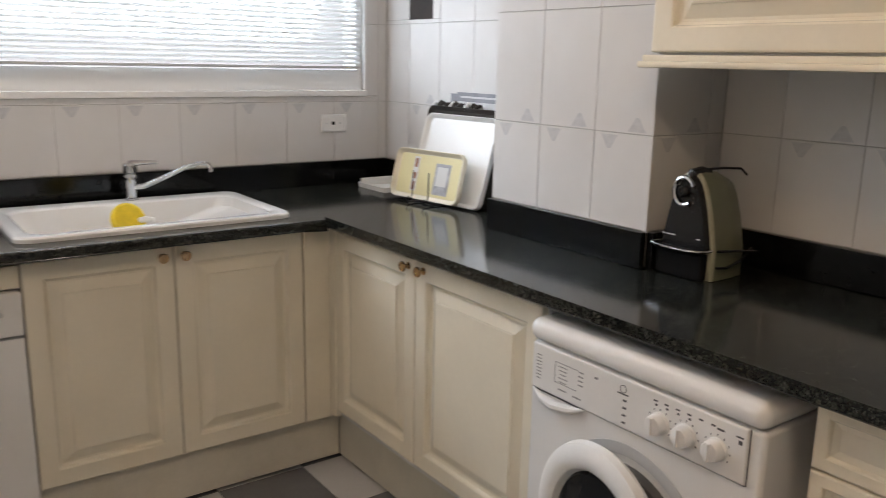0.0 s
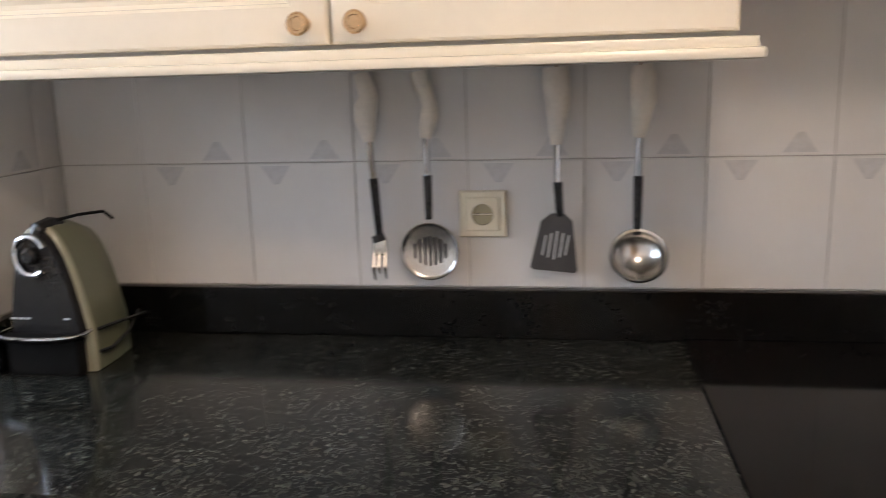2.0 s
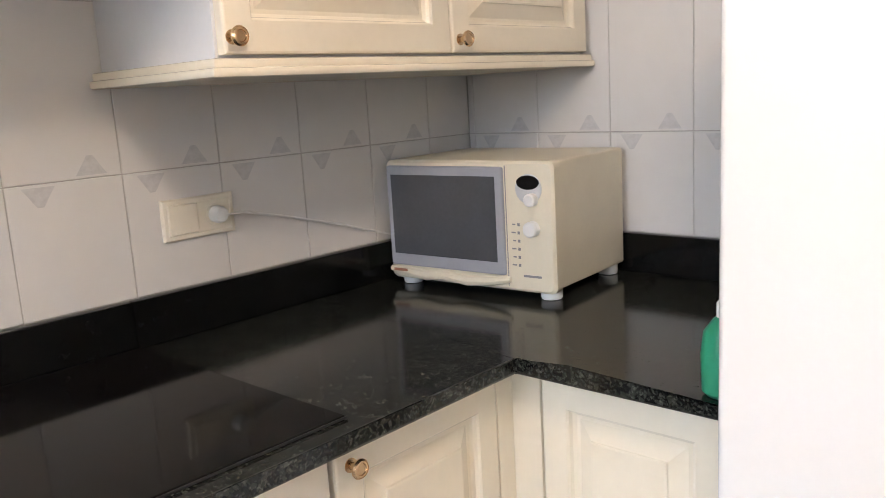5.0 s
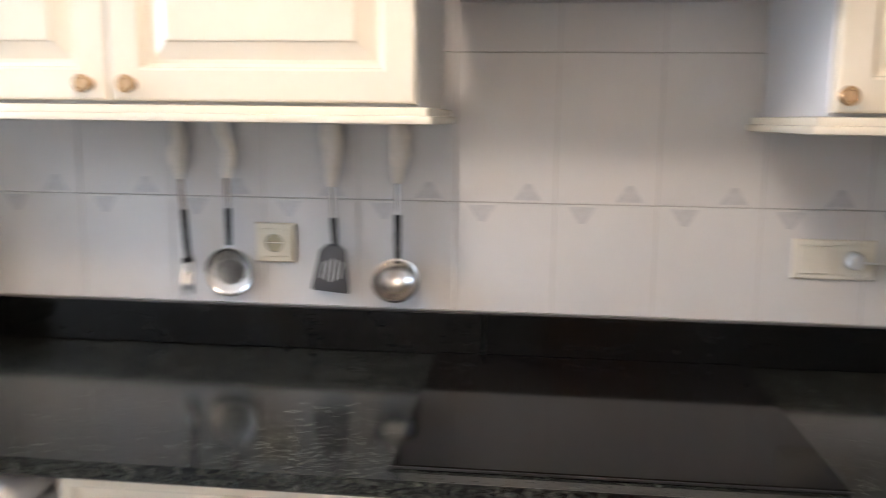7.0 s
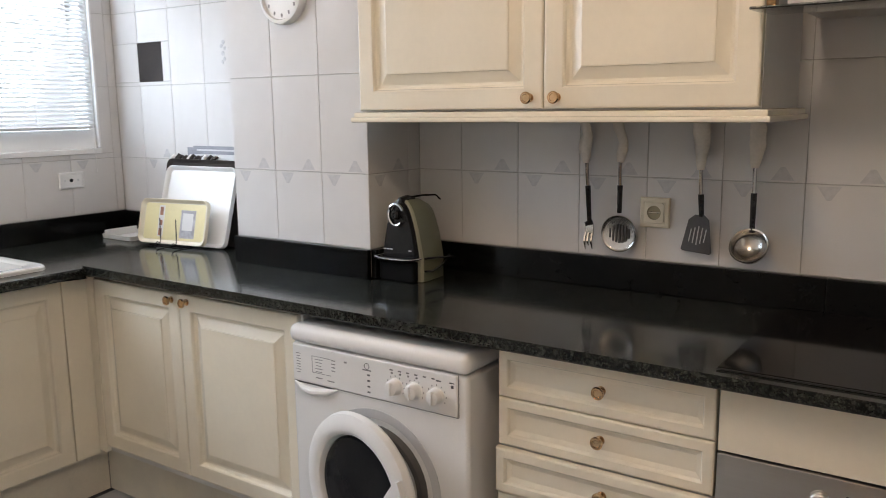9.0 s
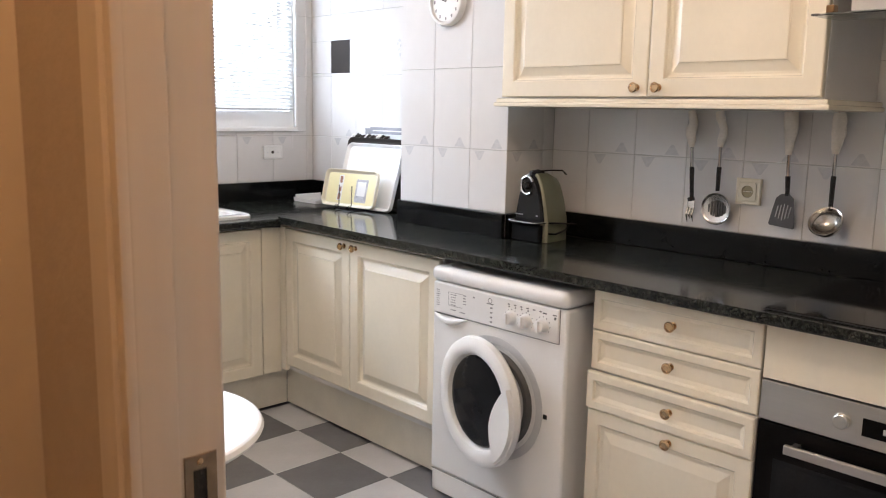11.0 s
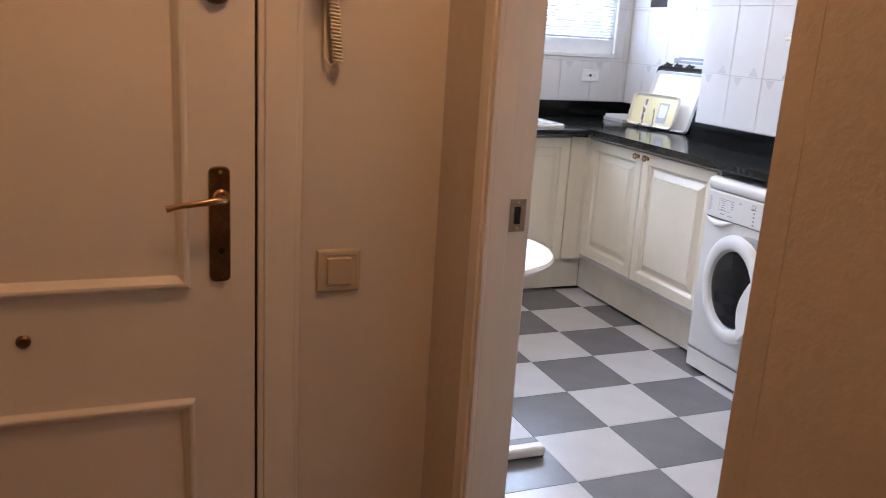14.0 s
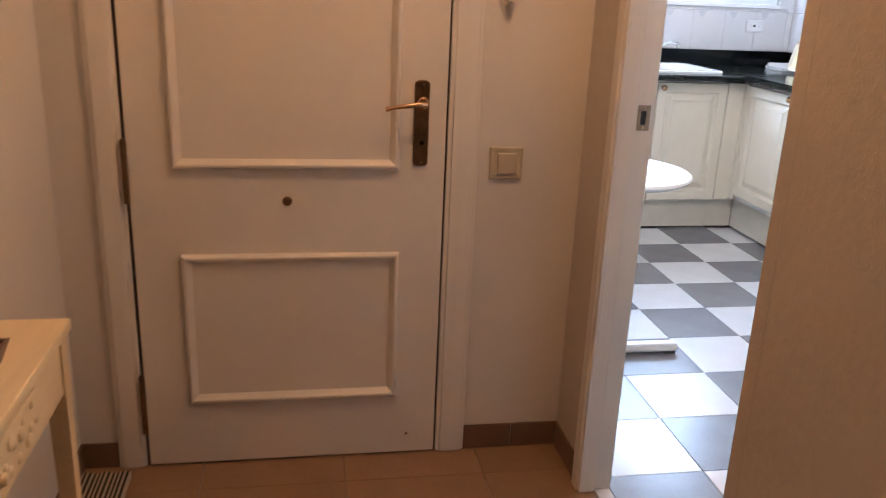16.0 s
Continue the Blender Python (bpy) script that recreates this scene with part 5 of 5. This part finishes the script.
part("chin", tube([(1.512, MY + 0.002, 0.970), (1.56, MY + 0.006, 0.962), (1.63, MY + 0.008, 0.957), (1.69, MY + 0.008, 0.964), (1.75, MY + 0.008, 0.958), (1.80, MY + 0.007, 0.963), (1.858, MY + 0.004, 0.968)], [0.007, 0.010, 0.012, 0.010, 0.012, 0.010, 0.007], 8), MICROCASE, mw, "wavy ivory lip under the door")
facef = Matrix.Rotation(radians(-90), 4, "X")
part("timer_disc", turned([(0.032, 0), (0.032, 0.003), (0.029, 0.004), (0, 0.004)], Matrix.Translation((1.460, MY, 1.172)) @ facef, 32), PALEGREY, mw)
bm = turned([(0.028, 0), (0.028, 0.0014), (0, 0.0014)], Matrix.Translation((1.460, MY + 0.0035, 1.186)) @ Matrix.Scale(0.55, 4, Z) @ facef, 28)
part("timer_window", bm, BLACKGLASS, mw)
part("dial", turned([(0.014, 0), (0.014, 0.016), (0.011, 0.019), (0, 0.019)], Matrix.Translation((1.449, MY + 0.003, 1.150)) @ facef, 24), WHITEPLASTIC, mw)
part("dial", turned([(0.017, 0), (0.017, 0.016), (0.014, 0.019), (0, 0.019)], Matrix.Translation((1.452, MY, 1.086)) @ facef, 24), WHITEPLASTIC, mw)
bm = bmesh.new()
for k in range(6):
    box(1.497, 1.508 - 0.003 * (k % 2), MY - 0.0005, MY + 0.0006, 1.002 + 0.018 * k, 1.005 + 0.018 * k, 0, bm)
    box(1.486, 1.492, MY - 0.0005, MY + 0.0006, 1.000 + 0.018 * k, 1.0065 + 0.018 * k, 0, bm)
box(1.435, 1.480, MY - 0.0005, MY + 0.0006, 0.978, 0.983, 0, bm)
tagged(part("printed_marks", bm, MIDPRINT, mw), kind="stuff")
bm = bmesh.new()
box(1.80, 1.840, MY + 0.016, MY + 0.019, 0.966, 0.972, 0, bm)
part("printed_marks", bm, REDPRINT, mw)
for x, y in ((1.435, -1.125), (1.83, -1.125), (1.435, -1.395), (1.83, -1.395)):
    part("foot", turned([(0.022, 0), (0.024, 0.004), (0.024, 0.020), (0.022, 0.025), (0, 0.025)], Matrix.Translation((x, y, 0.9262)), 20), WHITEPLASTIC, mw)

part("door_gap", box(1.5185, 1.5205, MY - 0.001, MY + 0.0006, 0.955, MZ1 - 0.010), MIDPRINT, mw)
mw.location, mw.rotation_euler = (1.664, -1.313, 0.926), (0, 0, radians(4.4))

# ---- fridge, green bowl, table ----
fridge = thing("fridge", (0.60, -1.1, 0), "tall white fridge at the end of the worktop", "fridge")
part("body", box(0.305, 0.884, -1.49, -0.765, 0.02, 1.80, 0.008), ENAMEL, fridge)
part("fridge_door", box(0.303, 0.886, -0.760, -0.705, 0.62, 1.80, 0.012, segs=3), ENAMEL, fridge)
part("fridge_door", box(0.303, 0.886, -0.760, -0.705, 0.06, 0.61, 0.012, segs=3), ENAMEL, fridge)
part("foot", box(0.33, 0.88, -1.45, -0.78, 0.0, 0.02), BLACKPLASTIC, fridge)
soap = thing("soap_bottle", (0.931, -0.835, 0.926), "green plastic washing-up bottle beside the fridge", "bottle")
part("bottle", turned([(0.026, 0), (0.032, 0.006), (0.034, 0.060), (0.030, 0.095), (0.016, 0.115), (0.012, 0.118), (0, 0.118)], Matrix.Translation((0.930, -0.835, 0.9262)), 28), GREENPLASTIC, soap)
part("cap", turned([(0.012, 0.118), (0.012, 0.138), (0.009, 0.142), (0, 0.142)], Matrix.Translation((0.930, -0.835, 0.9262)), 20), WHITEPLASTIC, soap)

table = thing("round_table", (0.02, 1.06, 0), "small round white table with a thick rounded rim", "table")
TC = (0.018, 1.055)
part("tabletop", turned([(0, 0.668), (0.285, 0.668), (0.297, 0.674), (0.302, 0.683), (0.297, 0.692), (0.285, 0.696), (0, 0.696)], Matrix.Translation((TC[0], TC[1], 0)), 72), TABLEWHITE, table)
part("column", turned([(0.03, 0.045), (0.03, 0.655), (0.10, 0.660), (0.10, 0.668), (0, 0.668)], Matrix.Translation((TC[0], TC[1], 0)), 24), TABLEWHITE, table)
for y in (0.845, 1.265):
    part("foot_bar", box(-0.22, 0.272 if y < 1 else 0.20, y - 0.022, y + 0.022, 0.008, 0.045, 0.010, segs=3), TABLEWHITE, table)
    for x in (-0.19, 0.245 if y < 1 else 0.17):
        part("foot_pad", box(x - 0.02, x + 0.02, y - 0.018, y + 0.018, 0.0, 0.008), RUBBER, table)
part("crossbar", box(TC[0] - 0.025, TC[0] + 0.025, 0.866, 1.244, 0.012, 0.045, 0.006), TABLEWHITE, table)

# ---- hall ----
console = thing("console_table", (-1.70, -0.95, 0), "narrow pale cream wooden console table against the wall", "console table")
CTOP = 0.765
part("tabletop", box(-1.805, -1.590, -1.42, -0.505, CTOP - 0.022, CTOP, 0.004), PALEWOOD, console)
part("apron", box(-1.618, -1.600, -1.38, -0.540, CTOP - 0.125, CTOP - 0.0225, 0.002), PALEWOOD, console)
part("apron", box(-1.790, -1.619, -0.548, -0.532, CTOP - 0.125, CTOP - 0.0225, 0.002), PALEWOOD, console)
dr = part("drawer", box(-1.602, -1.596, -1.10, -0.70, CTOP - 0.112, CTOP - 0.035, 0.002), PALEWOOD, console)
part("knob", turned([(0.006, 0), (0.010, 0.010), (0.008, 0.016), (0, 0.017)], Matrix.Translation((-1.596, -0.90, CTOP - 0.073)) @ Matrix.Rotation(radians(90), 4, "Y"), 16), PALEWOOD, dr)
random.seed(7)
bm = bmesh.new()
for k in range(26):
    y0, z0 = -1.08 + 0.36 * k / 25, CTOP - 0.073 + 0.024 * math.sin(1.9 * k)
    r = random.uniform(0.006, 0.013)
    turned([(r, 0), (0.85 * r, 0.3 * r), (0.4 * r, 0.5 * r), (0, 0.55 * r)], Matrix.Translation((-1.5962, y0, z0)) @ Matrix.Rotation(radians(90), 4, "Y"), 9, bm)
part("carving", bm, PALEWOOD, dr, "carved relief on the drawer front")
for x in (-1.782, -1.614):
    for y in (-1.395, -0.540):
        bm = bmesh.new()
        a, b = 0.018, 0.011
        lo = [bm.verts.new((x + sx * b, y + sy * b, 0)) for sx, sy in ((-1, -1), (1, -1), (1, 1), (-1, 1))]
        hi = [bm.verts.new((x + sx * a, y + sy * a, CTOP - 0.0225)) for sx, sy in ((-1, -1), (1, -1), (1, 1), (-1, 1))]
        for i in range(4):
            bm.faces.new((lo[i], lo[(i + 1) % 4], hi[(i + 1) % 4], hi[i]))
        bm.faces.new(lo)
        bm.faces.new(hi)
        part("leg", bm, PALEWOOD, console)
dish = thing("wooden_box", (-1.70, -0.80, CTOP), "small dark brown wooden box on the console table", "box")
part("box", nested((-1.765, -0.668, CTOP + 0.0006), X, -Y, Z, 0.128, 0.20, [(0.012, 0), (0, 0.034), (0.006, 0.034), (0.016, 0.008)]), BROWNWOOD, dish)
bag = thing("striped_mat", (-1.74, 0.10, 0), "black and cream striped fabric mat folded in the hall corner", "mat")
for k in range(21):
    x0 = -1.795 + 0.0062 * k
    part("stripe", box(x0, x0 + 0.0061, -0.16, 0.165, 0.0, 0.022 + 0.003 * math.sin(0.8 * k), 0.003), STRIPE_D if k % 2 else STRIPE_L, bag)

lamp_k = thing("ceiling_light", (0.33, 0.26, 2.5), "round white kitchen ceiling light", "ceiling light")
part("base", turned([(0.15, 0), (0.15, -0.02), (0.13, -0.03), (0, -0.03)], Matrix.Translation((0.33, 0.26, 2.499)), 32), ENAMEL, lamp_k)
# added fixture for the unseen second bulb
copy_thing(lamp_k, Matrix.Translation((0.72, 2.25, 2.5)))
lamp_h = thing("ceiling_light", (-0.64, -0.48, 2.5), "round white hall ceiling light", "ceiling light")
part("base", turned([(0.12, 0), (0.12, -0.02), (0.10, -0.03), (0, -0.03)], Matrix.Translation((-0.64, -0.48, 2.499)), 32), ENAMEL, lamp_h)

# ---- tiles, last ----
TW, THH, JZ = 0.2155, 0.318, 1.2655   # wall tile and the height of its joint


def tile_mesh(w, h, decor):
    """A glazed tile, x across, y up, z out, its lower left corner at the origin; decor 1: motif at its top, -1: at its foot."""
    bm = nested((0.0008, 0.0008, 0), X, Y, Z, w - 0.0016, h - 0.0016, [(0, 0), (0, TH - 0.0012), (0.0012, TH)])
    if decor:
        y, s = (h - 0.006, -1) if decor > 0 else (0.006, 1)
        c = 0.27 * w if decor > 0 else 0.73 * w
        tri = [bm.verts.new((c + dx_, y + s * dyy, TH + 0.0003)) for dx_, dyy in ((-0.030, 0), (0.030, 0), (0.020, 0.014), (0.006, 0.036), (-0.006, 0.036), (-0.020, 0.014))]
        f = bm.faces.new(tri)
        if f.normal.z < 0:
            f.normal_flip()
        f.material_index = 1
    mesh = bpy.data.meshes.new("tile")
    bmesh.ops.recalc_face_normals(bm, faces=[f for f in bm.faces if f.material_index == 0])
    for f in bm.faces:
        f.normal_update()
        if f.material_index == 1 and f.normal.z < 0:
            f.normal_flip()
    bm.to_mesh(mesh)
    bm.free()
    mesh.materials.append(TILE)
    mesh.materials.append(MOTIF)
    return mesh


TILES = {}


def tile_wall(parent, start, right, out, length, phase, z_lo, z_hi, hole=None, mirrored=False):
    """Tiles from start along right; phase is where the first joint falls; hole (u0, u1, v0, v1) is left open."""
    m = facing(start, right, out)
    joints = [0.0] + [phase + k * TW for k in range(int(length / TW) + 2) if 0.004 < phase + k * TW < length - 0.004] + [length]
    rows = [z_lo] + [JZ + k * THH for k in range(-1, 5) if z_lo + 0.004 < JZ + k * THH < z_hi - 0.004] + [z_hi]
    for u0, u1 in zip(joints, joints[1:]):
        for v0, v1 in zip(rows, rows[1:]):
            spans = [(u0, u1, v0, v1)]
            if hole and u1 > hole[0] and u0 < hole[1] and v1 > hole[2] and v0 < hole[3]:
                spans = []
                if v0 < hole[2]:
                    spans.append((u0, u1, v0, hole[2]))
                if v1 > hole[3]:
                    spans.append((u0, u1, hole[3], v1))
                if u0 < hole[0]:
                    spans.append((u0, hole[0], max(v0, hole[2]), min(v1, hole[3])))
                if u1 > hole[1]:
                    spans.append((hole[1], u1, max(v0, hole[2]), min(v1, hole[3])))
            for a, b, c, d in spans:
                if b - a < 0.004 or d - c < 0.004:
                    continue
                decor = 0 if b - a < 0.19 or hole and len(spans) > 1 else (1 if abs(d - JZ) < 0.002 else (-1 if abs(c - JZ) < 0.002 and d - c > 0.1 else 0))
                key = (round(b - a, 3), round(d - c, 3), decor)
                if key not in TILES:
                    TILES[key] = tile_mesh(b - a, d - c, decor)
                ob = new("tile", TILES[key])
                ob.parent = parent
                ob.matrix_basis = m @ Matrix.Translation((a, c, 0))


X0 = EAST + TH
tile_wall(wall_east, (X0, PY0, 0), (0, -1, 0), (-1, 0, 0), PY0 - SOUTH, (PY0 - 0.174) % TW, 1.022, 2.49)
tile_wall(wall_east, (X0, NORTH, 0), (0, -1, 0), (-1, 0, 0), NORTH - PY1, (NORTH - 2.522) % TW, 1.022, 2.49, hole=(NORTH - 2.955, NORTH - 2.79, 1.600, 1.768))
tile_wall(pillar, (PX + TH, PY1, 0), (0, -1, 0), (-1, 0, 0), PY1 - PY0, PY1 - 1.842, 1.022, 2.49)
tile_wall(pillar, (PX, PY0 + TH, 0), (1, 0, 0), (0, -1, 0), EAST - PX, TW, 1.022, 2.49)
tile_wall(pillar, (EAST, PY1 - TH, 0), (-1, 0, 0), (0, 1, 0), EAST - PX, 0.065, 1.022, 2.49)
tile_wall(wall_north, (WEST, NORTH + TH, 0), (1, 0, 0), (0, -1, 0), EAST - WEST, 0.1, 1.022, 2.49, hole=(wx0 - WEST, wx1 - WEST + 0.012, wz0 - 0.012, wz1))
tile_wall(wall_south, (EAST, SOUTH - TH, 0), (-1, 0, 0), (0, 1, 0), EAST - WEST, 0.02, 1.022, 2.49)


def slab(w, d, mat):
    bm = nested((0.0008, 0.0008, -TH), X, Y, Z, w - 0.0016, d - 0.0016, [(0, 0), (0, TH - 0.0012), (0.0012, TH)])
    return finish("tile", bm, mat, 0)


FLOORS = {}


def pave(parent, x0, x1, y0, y1, ox, oy, size, pick):
    i0, i1 = math.floor((x0 - ox) / size), math.ceil((x1 - ox) / size)
    j0, j1 = math.floor((y0 - oy) / size), math.ceil((y1 - oy) / size)
    for i in range(i0, i1):
        for j in range(j0, j1):
            a, b = max(x0, ox + i * size), min(x1, ox + (i + 1) * size)
            c, d = max(y0, oy + j * size), min(y1, oy + (j + 1) * size)
            if b - a < 0.005 or d - c < 0.005:
                continue
            mat = pick(i, j)
            key = (round(b - a, 3), round(d - c, 3), mat.name)
            if key not in FLOORS:
                FLOORS[key] = slab(b - a, d - c, mat)
            ob = new("tile", FLOORS[key])
            ob.parent = parent
            ob.location = (a, c, 0)


pave(bpy.data.objects["floor_kitchen"], -0.372, EAST, SOUTH, NORTH, 0.62, 0.972, 0.315, lambda i, j: FLOOR_W if (i + j) % 2 == 0 else FLOOR_G)
pave(bpy.data.objects["floor_hall"], HALLWEST, -0.374, HALLSOUTH, HALLNORTH + 0.15, -0.672, 0.085, 0.40, lambda i, j: HALLTILE)

skirting = thing("baseboard", (-0.55, HALLNORTH, 0), "glazed brown tile skirting along the hall walls", "baseboard", kind="structure")
for x0, x1 in ((-0.706, -0.560), (-0.558, HALLFACE)):
    part("skirting_tile", box(x0, x1, HALLNORTH - 0.009, HALLNORTH - 0.001, 0, 0.078, 0.002), SKIRT, skirting)
part("skirting_tile", box(HALLFACE - 0.009, HALLFACE - 0.001, DOOR_N + 0.056, HALLNORTH - 0.010, 0, 0.078, 0.002), SKIRT, skirting)
part("skirting_tile", box(HALLWEST + 0.001, -1.708, HALLNORTH - 0.009, HALLNORTH - 0.001, 0, 0.078, 0.002), SKIRT, skirting)
y = HALLNORTH - 0.012
while y > -3.3:
    part("skirting_tile", box(HALLWEST + 0.001, HALLWEST + 0.009, y - 0.398, y, 0, 0.078, 0.002), SKIRT, skirting)
    y -= 0.40
y = DOOR_S - 0.044
while y > -3.2:
    part("skirting_tile", box(HALLSIDE - 0.009, HALLSIDE - 0.001, y - 0.398, y, 0, 0.078, 0.002), SKIRT, skirting)
    y -= 0.40
